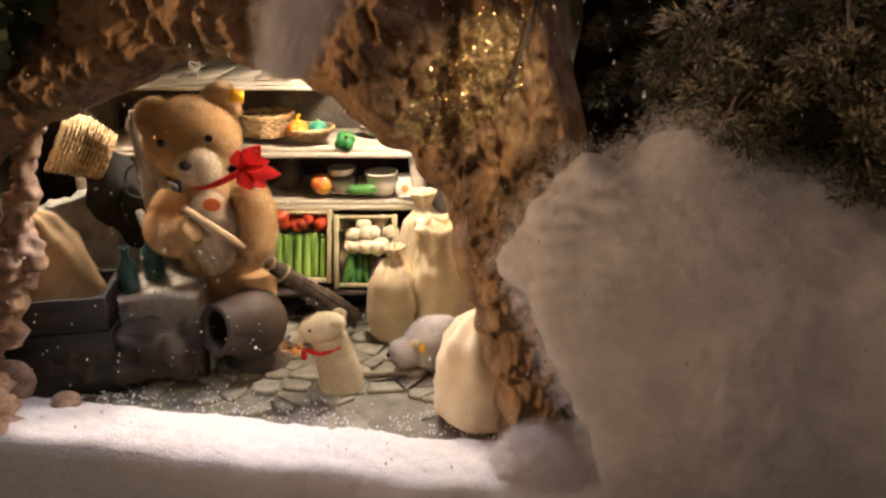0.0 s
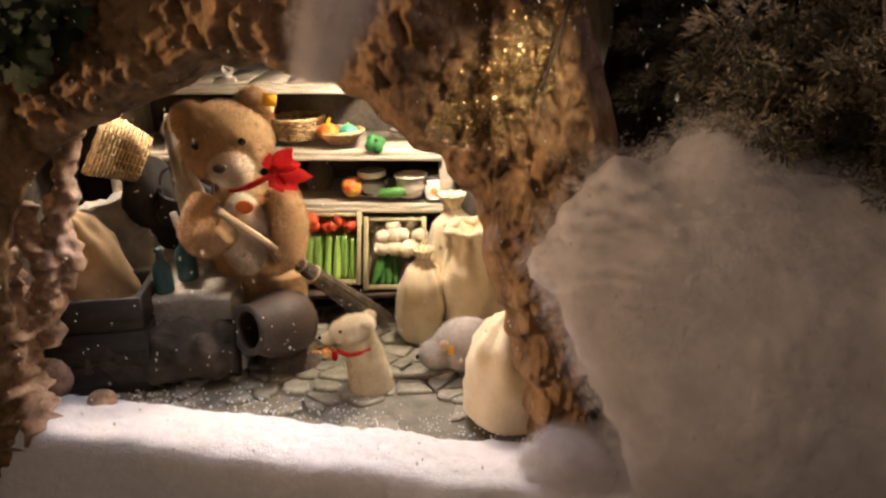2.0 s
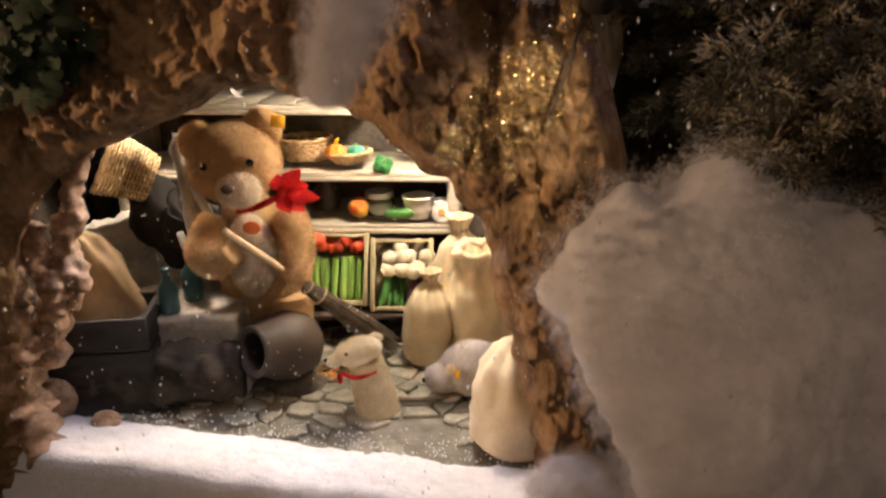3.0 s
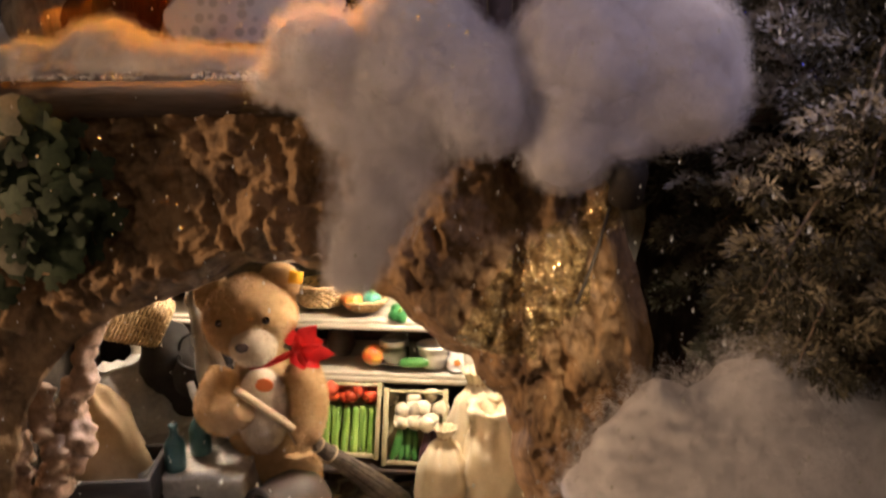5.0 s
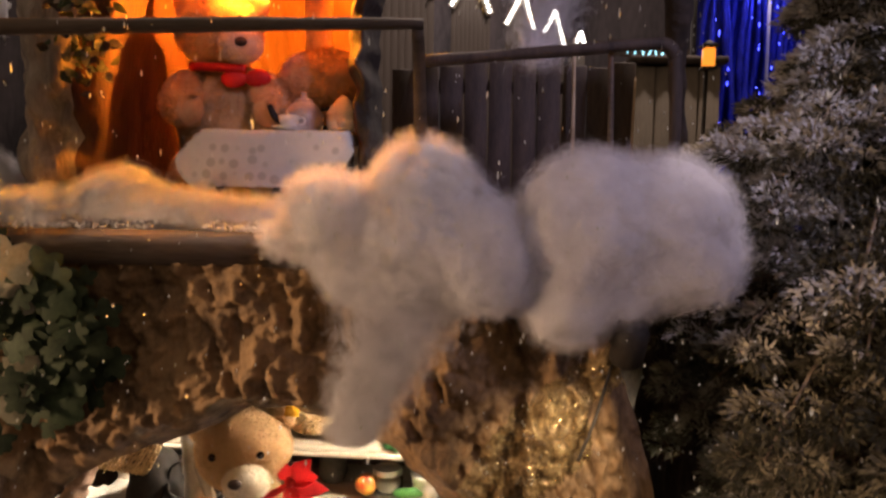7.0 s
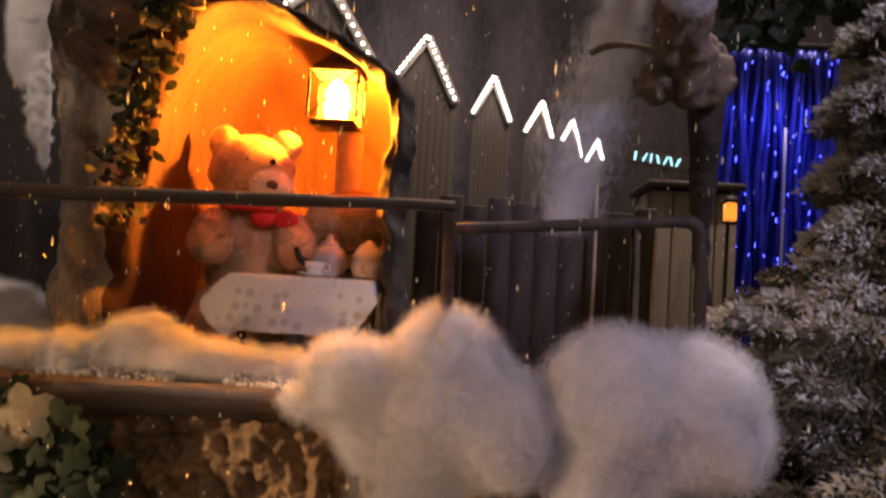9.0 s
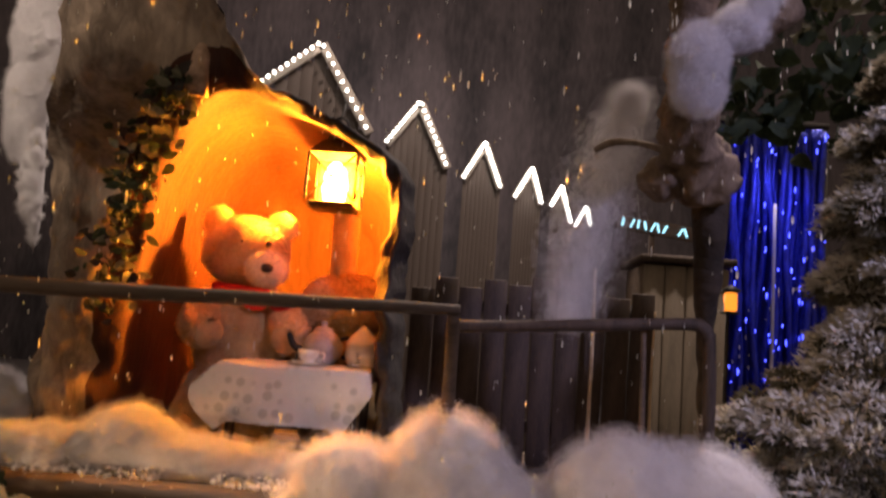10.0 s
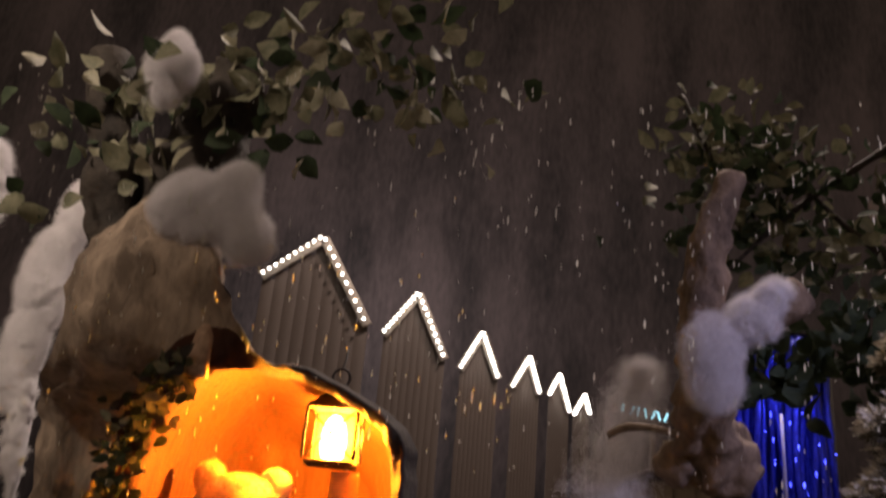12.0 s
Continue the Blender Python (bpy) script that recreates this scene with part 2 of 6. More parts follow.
# tall blotches paint the street's window reflection onto the backdrop
BLOTCHED = mat("blotched_backdrop", (0.018, 0.016, 0.020), (0.095, 0.078, 0.086), 0.85, 0.42, 0.3, 6, (1, 1, 0.3))
TINSEL = mat("blue_foil_curtain", (0.012, 0.016, 0.18), (0.05, 0.07, 0.58), 0.25, 30, 0.6, 120, (6, 6, 0.5), metal=0.4, translucent=0.2)
BLUE_BULB = glow("blue_led", (0.06, 0.08, 1.0), 4.5)
DROP = mat("water_drop", (0.64, 0.64, 0.60), (0.80, 0.80, 0.76), 0.08, 20, 0.0, translucent=0.9)
PETAL = mat("painted_flower", (0.75, 0.25, 0.06), (0.85, 0.42, 0.12), 0.4)


# ---- mesh helpers ----
def mesh_of(name, bm, mats, smooth=True):
    me = bpy.data.meshes.new(name)
    bm.normal_update()
    bm.to_mesh(me)
    bm.free()
    for m in mats if isinstance(mats, (list, tuple)) else [mats]:
        me.materials.append(m)
    if smooth:
        me.polygons.foreach_set("use_smooth", [True] * len(me.polygons))
    return me


def thing(name, label, category, bm=None, mats=None, group="", kind="", at=None, smooth=True):
    """A top-level thing: a mesh, or an Empty that will hold parts."""
    ob = new(name, mesh_of(name, bm, mats, smooth) if bm else None)
    if at is not None:
        ob.matrix_basis = at
    return tagged(ob, label, category, group, kind)


def part(name, bm, mats, parent, label="", at=None, smooth=True, kind=""):
    ob = new(name, mesh_of(name, bm, mats, smooth))
    ob.parent = parent
    if at is not None:
        ob.matrix_basis = at
    return tagged(ob, label, kind=kind)


def share(name, mesh, parent, at):
    ob = new(name, mesh)
    ob.parent = parent
    ob.matrix_basis = at
    return ob


def T(x, y, z):
    return Matrix.Translation((x, y, z))


def add(bm, other, m=None, slot=None):
    """Copies the faces of other into bm, moved by m, and frees it."""
    if m is not None:
        other.transform(m)
    vs = [bm.verts.new(v.co) for v in other.verts]
    other.verts.index_update()
    for f in other.faces:
        try:
            nf = bm.faces.new([vs[v.index] for v in f.verts])
            nf.material_index = f.material_index if slot is None else slot
        except ValueError:
            pass
    other.free()
    return bm


def box(sx, sy, sz, bevel=0.003, seg=1):
    """A box with rounded edges, centred."""
    bm = bmesh.new()
    bmesh.ops.create_cube(bm, size=1)
    bmesh.ops.scale(bm, vec=(sx, sy, sz), verts=bm.verts)
    if bevel:
        bmesh.ops.bevel(bm, geom=bm.edges[:], offset=bevel, segments=seg, affect="EDGES")
    return bm


def lathe(profile, n=24, wobble=0.0):
    """A turned shape from (radius, height) pairs, closed at ends of radius 0."""
    bm = bmesh.new()
    rings = []
    for r, z in profile:
        if r < 1e-6:
            rings.append([bm.verts.new((0, 0, z))])
        else:
            rings.append([bm.verts.new((r * (1 + wobble * math.sin(3 * a + z * 40)) * math.cos(a), r * math.sin(a), z))
                          for a in (2 * math.pi * k / n for k in range(n))])
    for a, b in zip(rings, rings[1:]):
        for k in range(n):
            j = (k + 1) % n
            if len(a) == 1 and len(b) > 1:
                bm.faces.new((a[0], b[j], b[k])[::-1])
            elif len(b) == 1 and len(a) > 1:
                bm.faces.new((a[k], a[j], b[0]))
            elif len(a) > 1:
                bm.faces.new((a[k], a[j], b[j], b[k]))
    return bm


def spline(pts, n):
    """n + 1 points of a smooth line through pts."""
    pts = [Vector(p) for p in pts]
    out = []
    for i in range(n + 1):
        s = i / n * (len(pts) - 1)
        k = min(int(s), len(pts) - 2)
        u = s - k
        p0, p1, p2, p3 = pts[max(k - 1, 0)], pts[k], pts[k + 1], pts[min(k + 2, len(pts) - 1)]
        out.append(0.5 * ((2 * p1) + (p2 - p0) * u + (2 * p0 - 5 * p1 + 4 * p2 - p3) * u * u
                          + (3 * p1 - 3 * p2 + p3 - p0) * u ** 3))
    return out


def tube(pts, radii, n=8, steps=None, lumps=0.0, freq=30.0, cap=True):
    """A tube of changing thickness along a smooth line."""
    steps = steps or 4 * (len(pts) - 1)
    line = spline(pts, steps)
    bm = bmesh.new()
    rings = []
    side = Vector((0.3, 0.5, 0.8))
    for i, p in enumerate(line):
        d = (line[min(i + 1, steps)] - line[max(i - 1, 0)]).normalized()
        side = (side - d * side.dot(d)).normalized()
        up = d.cross(side)
        s = i / steps * (len(radii) - 1)
        k = min(int(s), len(radii) - 2) if len(radii) > 1 else 0
        r = radii[k] + (radii[min(k + 1, len(radii) - 1)] - radii[k]) * (s - k)
        ring = []
        for j in range(n):
            a = 2 * math.pi * j / n
            o = side * math.cos(a) + up * math.sin(a)
            q = r * (1 + lumps * noise.noise((p + o * r) * freq)) if lumps else r
            ring.append(bm.verts.new(p + o * q))
        rings.append(ring)
    for a, b in zip(rings, rings[1:]):
        for j in range(n):
            bm.faces.new((a[j], a[(j + 1) % n], b[(j + 1) % n], b[j]))
    if cap:
        bm.faces.new(rings[0][::-1])
        bm.faces.new(rings[-1])
    return bm


def blob(c, r, sub=3, lumps=0.0, freq=8.0, m=None):
    """A rounded body with radii r, roughened by noise."""
    bm = bmesh.new()
    bmesh.ops.create_icosphere(bm, subdivisions=sub, radius=1)
    r = (r, r, r) if isinstance(r, (int, float)) else r
    for v in bm.verts:
        p = Vector((v.co.x * r[0], v.co.y * r[1], v.co.z * r[2]))
        if lumps:
            p *= 1 + lumps * (noise.noise((p + Vector(c)) * freq) + 0.5 * noise.noise((p + Vector(c)) * freq * 2.3))
        v.co = p
    if m is not None:
        bm.transform(m)
    bm.transform(T(*c))
    return bm


def hairs(bm, count, length, width, slot_of=None, droop=0.3, seed=1, faces=None, lean=0.5):
    """Short blades over the faces of bm: the pile of plush, needles or loose fibres."""
    rnd = random.Random(seed)
    bm.normal_update()
    bm.faces.ensure_lookup_table()
    fs = faces or bm.faces[:]
    areas = np.cumsum([f.calc_area() for f in fs])
    picks = [fs[int(np.searchsorted(areas, rnd.random() * areas[-1]))] for _ in range(count)]
    made = []
    for f in picks:
        vs = [v.co for v in f.verts]
        if len(vs) == 4 and rnd.random() < 0.5:
            vs = vs[2:] + vs[:2]
        a, b = rnd.random(), rnd.random()
        if a + b > 1:
            a, b = 1 - a, 1 - b
        p = vs[0] + (vs[1] - vs[0]) * a + (vs[2] - vs[0]) * b
        d = f.normal + Vector((rnd.gauss(0, lean), rnd.gauss(0, lean), rnd.gauss(0, lean) - droop))
        d.normalize()
        s = d.cross(Vector((rnd.gauss(0, 1), rnd.gauss(0, 1), rnd.gauss(0, 1)))).normalized() * width * rnd.uniform(0.6, 1.3)
        made.append((p - s, p + s, p + d * length * rnd.uniform(0.5, 1.2), f.material_index if slot_of is None else slot_of))
    for a, b, c, k in made:
        bm.faces.new((bm.verts.new(a), bm.verts.new(b), bm.verts.new(c))).material_index = k
    return bm


def leaf(length, width, curl=0.25):
    """A pointed leaf with a fold, lying along +x."""
    bm = bmesh.new()
    cs = [(0, 0), (0.25, 0.8), (0.55, 1.0), (0.8, 0.55), (1, 0)]
    mid = [bm.verts.new((u * length, 0, -curl * length * u * u)) for u, _ in cs]
    for s in (1, -1):
        edge = [bm.verts.new((u * length, s * w * width / 2, -curl * length * u * u + 0.18 * w * width)) for u, w in cs[1:-1]]
        line = [mid[0], *edge, mid[-1]]
        for k in range(4):
            q = [mid[k], mid[k + 1]] + ([line[k + 1]] if k < 3 else []) + ([line[k]] if k else [])
            bm.faces.new(q if s < 0 else q[::-1])
    return bm


def ivy_leaf(size, curl=0.25):
    """A five-lobed ivy leaf with a raised middle, its stalk at the origin."""
    bm = bmesh.new()
    mid = bm.verts.new((0.42 * size, 0, 0.05 * size))
    ring = []
    for k in range(20):
        a = 2 * math.pi * k / 20
        r = size * (0.36 + 0.22 * abs(math.cos(2.5 * a)) ** 1.4 - 0.20 * max(0, -math.cos(a)) ** 4)
        x, y = 0.42 * size + r * math.cos(a), r * math.sin(a)
        ring.append(bm.verts.new((x, y, -curl * (y * y + 0.5 * x * x) / size)))
    for k in range(20):
        bm.faces.new((mid, ring[k], ring[(k + 1) % 20]))
    return bm


def smooth_heap(blobs, sub, grow, amp, freq, seed):
    """One soft body round several ellipsoids, roughened by noise."""
    cs = np.array([c for c, _ in blobs], float)
    rs = np.array([(r, r, r) if isinstance(r, (int, float)) else tuple(r) for _, r in blobs], float) + grow
    w = rs.prod(1)
    mid = (cs * w[:, None]).sum(0) / w.sum()
    bm = bmesh.new()
    bmesh.ops.create_icosphere(bm, subdivisions=sub, radius=1)
    d = np.array([v.co[:] for v in bm.verts])
    t = np.full(len(d), np.linalg.norm(cs - mid, axis=1).max() + rs.max() + 0.05)
    soft = 0.35 * rs.min()
    for _ in range(150):
        q = (mid + d * t[:, None])[:, None, :] - cs[None]
        k = np.linalg.norm(q / rs, axis=2)
        dist = (k - 1) * rs.min(1)
        f = -soft * np.log(np.exp(-np.clip(dist, -0.2, 3) / soft).sum(1))
        t = np.maximum(t - np.clip(f, -0.02, 0.05) * 0.7, 0.005)
    for v, p, o in zip(bm.verts, mid + d * t[:, None], d):
        p = Vector(p)
        h = 0.9 * noise.noise(p * freq * 0.7 + Vector((seed, 0, 0))) + 0.35
        for f, w2 in ((1.6, 0.75), (3.4, 0.30), (7.5, 0.10)):
            h += w2 * (abs(noise.noise(p * freq * f + Vector((0, seed, 0)))) - 0.3)
        v.co = p + Vector(o) * amp * h
    return bm


def fibres(bm, count, length, width, slot, seed, lean=0.9):
    """Loose thin fibres standing off the faces of bm, joined in."""
    r = np.random.RandomState(seed)
    bm.normal_update()
    fs = bm.faces[:]
    areas = np.cumsum([f.calc_area() for f in fs])
    tri = np.array([[v.co[:] for v in f.verts[:3]] for f in fs])
    nor = np.array([f.normal[:] for f in fs])
    k = np.searchsorted(areas, r.rand(count) * areas[-1])
    a, b = r.rand(count, 1), r.rand(count, 1)
    a, b = np.where(a + b > 1, 1 - a, a), np.where(a + b > 1, 1 - b, b)
    p = tri[k, 0] + (tri[k, 1] - tri[k, 0]) * a + (tri[k, 2] - tri[k, 0]) * b
    d = nor[k] + r.randn(count, 3) * lean
    d /= np.linalg.norm(d, axis=1, keepdims=True)
    w = np.cross(d, r.randn(count, 3))
    w *= width / np.linalg.norm(w, axis=1, keepdims=True)
    e = p + d * length * (0.25 + r.rand(count, 1) ** 2)
    for x, y, z in zip(p - w, p + w, e):
        bm.faces.new((bm.verts.new(x), bm.verts.new(y), bm.verts.new(z))).material_index = slot
    return bm


def haze(points, normals, count, loft, length, width, rs, along=None):
    """Corners of loose curled fibres that thin out away from a surface."""
    k = rs.randint(0, len(points), count)
    h = (1 - rs.rand(count, 1) ** 0.42) * loft - 0.004
    p = points[k] + normals[k] * h + rs.randn(count, 3) * 0.004
    d = rs.randn(count, 3)
    if along is not None:
        d = d * 0.55 + np.array(along)
    else:
        d -= 0.6 * (d * normals[k]).sum(1, keepdims=True) * normals[k]
    d /= np.linalg.norm(d, axis=1, keepdims=True)
    w = np.cross(d, rs.randn(count, 3))
    w *= width * (0.5 + rs.rand(count, 1)) / np.linalg.norm(w, axis=1, keepdims=True)
    e = d * length * (0.4 + rs.rand(count, 1))
    return np.stack((p - w, p + w, p + e), 1).reshape(-1, 3)


def fleece(name, label, core, fibre, category="snow"):
    """One mesh of a soft core and its fibres."""
    me = bpy.data.meshes.new(name)
    if core is not None:
        core.to_mesh(me)
        core.free()
        vs = np.empty(len(me.vertices) * 3, np.float32)
        me.vertices.foreach_get("co", vs)
        vs = vs.reshape(-1, 3)
        fs = np.empty(len(me.polygons) * 3, np.int32)
        me.polygons.foreach_get("vertices", fs)
        me.clear_geometry()
    else:
        vs, fs = np.zeros((0, 3), np.float32), np.zeros(0, np.int32)
    tri = np.concatenate((fs, np.arange(len(fibre)) + len(vs))).astype(np.int32)
    co = np.concatenate((vs, fibre)).astype(np.float32)
    me.vertices.add(len(co))
    me.vertices.foreach_set("co", co.ravel())
    me.loops.add(len(tri))
    me.loops.foreach_set("vertex_index", tri)
    me.polygons.add(len(tri) // 3)
    me.polygons.foreach_set("loop_start", np.arange(0, len(tri), 3, dtype=np.int32))
    me.polygons.foreach_set("use_smooth", np.arange(len(tri) // 3) < len(fs) // 3)
    me.update(calc_edges=True)
    me.materials.append(COTTON)
    return tagged(new(name, me), label, category, kind="stuff")


def cotton(name, label, blobs, seed=0, amp=0.030, freq=9, sub=6, count=150000, category="snow", loft=0.030):
    """A heap of cotton snow: a soft lumpy core under a thinning haze of loose fibre."""
    core = smooth_heap(blobs, sub, -0.004 - 0.30 * loft, amp, freq, seed)
    core.normal_update()
    rs = np.random.RandomState(seed)
    area = np.array([f.calc_area() * (f.normal.y < 0.5) for f in core.faces])
    p, nr = np.array([f.calc_center_median()[:] for f in core.faces]), np.array([f.normal[:] for f in core.faces])
    pick = rs.choice(len(p), 60000, p=area / area.sum())
    return fleece(name, label, core, haze(p[pick], nr[pick], count, loft, 0.0085, 0.00017, rs), category)


def wisp(name, label, path, widths, seed, count=26000, depth=0.4, length=0.024):
    """A thin veil of teased cotton drawn out along a line, with no core."""
    rs = np.random.RandomState(seed)
    line = np.array([v[:] for v in spline([Vector(p) for p in path], 80)])
    k = rs.randint(0, 81, 20000)
    w = np.interp(k / 80, np.linspace(0, 1, len(widths)), widths)[:, None]
    off = np.clip(rs.randn(20000, 3) * 0.5, -1.3, 1.3) * w * np.array([1, depth, 0.5])
    d = line[np.minimum(k + 1, 80)] - line[np.maximum(k - 1, 0)]
    d /= np.linalg.norm(d, axis=1, keepdims=True)
    way = (line[-1] - line[0]) / np.linalg.norm(line[-1] - line[0])
    return fleece(name, label, None, haze(line[k] + off, d, count, 0.006, length, 0.00009, rs, way))


PIVOT = Vector((-0.143, 0.094, 1.51))


def nearer(p, k):
    """The point p drawn towards the front of the display, smaller by as much."""
    return PIVOT + (Vector(p) - PIVOT) * k


def near_blobs(k, blobs):
    return [(nearer(c, k), tuple(a * k for a in r)) for c, r in blobs]


def ramp_of(v, a, b):
    u = min(1, max(0, (v - a) / (b - a)))
    return u * u * (3 - 2 * u)


# ---- the setting ----
FLOOR, TERRACE = 0.10, 1.17

# street ground far below, out to the dark
bm = bmesh.new()
bmesh.ops.create_grid(bm, x_segments=40, y_segments=40, size=40)
for v in bm.verts:
    v.co.z = 0.02 * noise.noise(v.co * 0.4)
thing("ground", "dark wet street paving at night", "ground", bm, STREET, kind="structure", at=T(0, 10, -0.45))

# cave floor bed under the flagstones
bm = bmesh.new()
bmesh.ops.create_grid(bm, x_segments=70, y_segments=45, size=0.5)
for v in bm.verts:
    v.co = Vector((v.co.x * 2.1 - 0.55, v.co.y * 1.16 + 1.98, 0))
    v.co.z = 0.008 * noise.noise(v.co * 9) + 0.004 * noise.noise(v.co * 30)
floor = thing("floor", "grey-brown packed earth cave floor with flagstones", "floor", bm, GROUT, kind="structure", at=T(0, 0, FLOOR - 0.004))

# plinth that carries the whole display
bm = box(2.7, 1.38, 0.5, 0.004)
thing("plinth", "dark wooden plinth under the display", "plinth", bm, DARKWOOD, kind="structure", at=T(-0.25, 2.115, FLOOR - 0.27))

# front wall of bark round the cave mouth, running back into the cave
MOUTH = [(-1.00, 0.02), (-0.985, 0.30), (-0.94, 0.56), (-0.85, 0.71), (-0.735, 0.79), (-0.60, 0.835), (-0.468, 0.892),
         (-0.365, 0.887), (-0.263, 0.855), (-0.163, 0.785), (-0.07, 0.70), (-0.006, 0.594), (0.030, 0.451),
         (0.050, 0.351), (0.080, 0.234), (0.10, 0.02)]
OUTER = [(-1.75, 0.02), (-1.75, 0.35), (-1.75, 0.75), (-1.70, 1.16), (-1.20, 1.165), (-0.85, 1.165), (-0.60, 1.165),
         (-0.40, 1.165), (-0.20, 1.165), (-0.02, 1.165), (0.10, 1.12), (0.195, 0.96), (0.255, 0.75), (0.265, 0.50),
         (0.26, 0.24), (0.26, 0.02)]


def bark_relief(x, z):
    """How far the bark stands out: ridges, knobs and pits."""
    p = Vector((x, z * 0.8, 0.3))
    r = abs(noise.noise(p * 11)) * 0.9 + abs(noise.noise(p * 23 + Vector((3, 1, 2)))) * 0.55
    knobs = max(0, noise.noise(Vector((x * 34, z * 22, 1.7)))) ** 0.7 + 0.6 * max(0, noise.noise(Vector((x * 62, z * 48, 4.1)))) ** 0.7
    return 0.060 * r + 0.045 * noise.noise(p * 5.5) + 0.019 * knobs + 0.008 * noise.noise(p * 90)


NA, NR, NB = 440, 120, 30
inner = spline([Vector((x, 0, z)) for x, z in MOUTH], NA)
outer = spline([Vector((x, 0, z)) for x, z in OUTER], NA)
bm = bmesh.new()
rows = []
for k in range(NB, 0, -1):
    u = k / NB
    row = []
    for p in inner:
        c = Vector((-0.42, 0, 0.30))
        wide = 1 + 0.30 * u + 0.05 * noise.noise(Vector((p.x * 8, u * 4, p.z * 8)))
        q = c + (p - c) * wide
        d = 0.02 * noise.noise(Vector((p.x * 16, u * 7, p.z * 16)))
        row.append(bm.verts.new((q.x + d, 1.44 + 0.26 * u, max(q.z + d, 0.02))))
    rows.append(row)
for k in range(NR + 1):
    s = k / NR
    row = []
    for i, (p, o) in enumerate(zip(inner, outer)):
        q = p.lerp(o, s)
        ragged = 0.016 * noise.noise(Vector((p.x * 22, p.z * 22, 5))) * (1 - s)
        y = 1.44 - 0.05 * min(1, s * 7) - bark_relief(q.x, q.z) * min(1, 0.25 + s * 6)
        if q.x > 0.02:
            y -= 0.035 * min(1, s * 4)
        edge = 0.150 + min(0.055, max(0, (0.97 - q.z) * 0.28))
        if q.x > edge:
            y += (q.x - edge) * 1.6
        row.append(bm.verts.new((q.x + ragged, y, q.z + ragged)))
    rows.append(row)
for a, b in zip(rows, rows[1:]):
    for i in range(NA):
        f = bm.faces.new((a[i], a[i + 1], b[i + 1], b[i]))
        c = f.calc_center_median()
        n2 = 0.05 * noise.noise(c * 9)
        slant = (c.x - 0.095) - 0.80 * (c.z - 0.93)
        if c.y < 1.44 and 0.74 < c.z + n2 < 1.03 and abs(slant + 1.4 * n2) < 0.075:
            f.material_index = 1
gold = bmesh.new()
rnd = random.Random(41)
lit = [f for f in bm.faces if f.material_index == 1]
for _ in range(3200):
    f = rnd.choice(lit)
    f.normal_update()
    s = rnd.uniform(0.0010, 0.0030)
    turn = pose(0, 0, 0, 90 + rnd.gauss(0, 32), rnd.uniform(0, 360), rnd.gauss(0, 32))
    flake = bmesh.new()
    bmesh.ops.create_cube(flake, size=1)
    bmesh.ops.scale(flake, vec=(s, s * rnd.uniform(0.5, 1), 0.0004), verts=flake.verts)
    add(gold, flake, T(*(f.calc_center_median() + Vector((0, -0.003, 0)))) @ turn)
thing("gold_glitter", "gold glitter flakes stuck on the wet bark", "glitter", gold, GOLD, kind="stuff", smooth=False)
wall = thing("cave_front", "rough brown bark wall round an arched cave mouth", "cave wall", bm, [BARK, FOIL], kind="structure")

# side return and dark rock behind
bm = bmesh.new()
bmesh.ops.create_grid(bm, x_segments=90, y_segments=40, size=0.5)
for v in bm.verts:
    x, z = v.co.x * 1.9 - 0.60, v.co.y * 1.2 + 0.58
    v.co = Vector((x, 2.46 + 0.05 * noise.noise(Vector((x * 5, z * 5, 1))) + 0.02 * noise.noise(Vector((x * 17, z * 17, 1))), z))
thing("wall_back", "dark uneven rock back wall of the cave", "cave wall", bm, ROCK, kind="structure")
for nm, x0 in (("wall_left", -1.30), ("wall_right", 0.27)):
    bm = bmesh.new()
    bmesh.ops.create_grid(bm, x_segments=40, y_segments=40, size=0.5)
    for v in bm.verts:
        y, z = v.co.x * 0.86 + 2.10, v.co.y * 1.2 + 0.58
        v.co = Vector((x0 + 0.03 * noise.noise(Vector((y * 7, z * 7, 4))), y, z))
    thing(nm, "dark rock side wall of the cave", "cave wall", bm, ROCK, kind="structure")
thing("ceiling", "dark wooden deck over the cave", "ceiling", box(2.2, 1.10, 0.03, 0.003), DARKWOOD, kind="structure", at=T(-0.55, 2.00, 1.125))

# front board of the terrace and its deck
terrace = thing("terrace_floor", "dark wooden terrace deck under cotton snow", "deck", kind="structure", at=T(0, 0, 0))
for k in range(9):
    w = 0.125
    part("plank", box(2.3, w - 0.004, 0.022, 0.003), BOARDWOOD, terrace, at=T(-0.55, 1.46 + k * w, TERRACE - 0.011 + 0.002 * math.sin(k * 5)))
bm = box(1.62, 0.03, 0.062, 0.004, 2)
for v in bm.verts:
    v.co.z += 0.004 * noise.noise(v.co * 6 + Vector((3, 0, 0)))
    v.co.y += 0.004 * noise.noise(v.co * 11)
thing("edge_board", "dark brown wooden board along the terrace edge", "board", bm, EDGEWOOD, at=T(-1.02, 1.372, 1.190))

# ---- flagstones ----
rnd = random.Random(11)


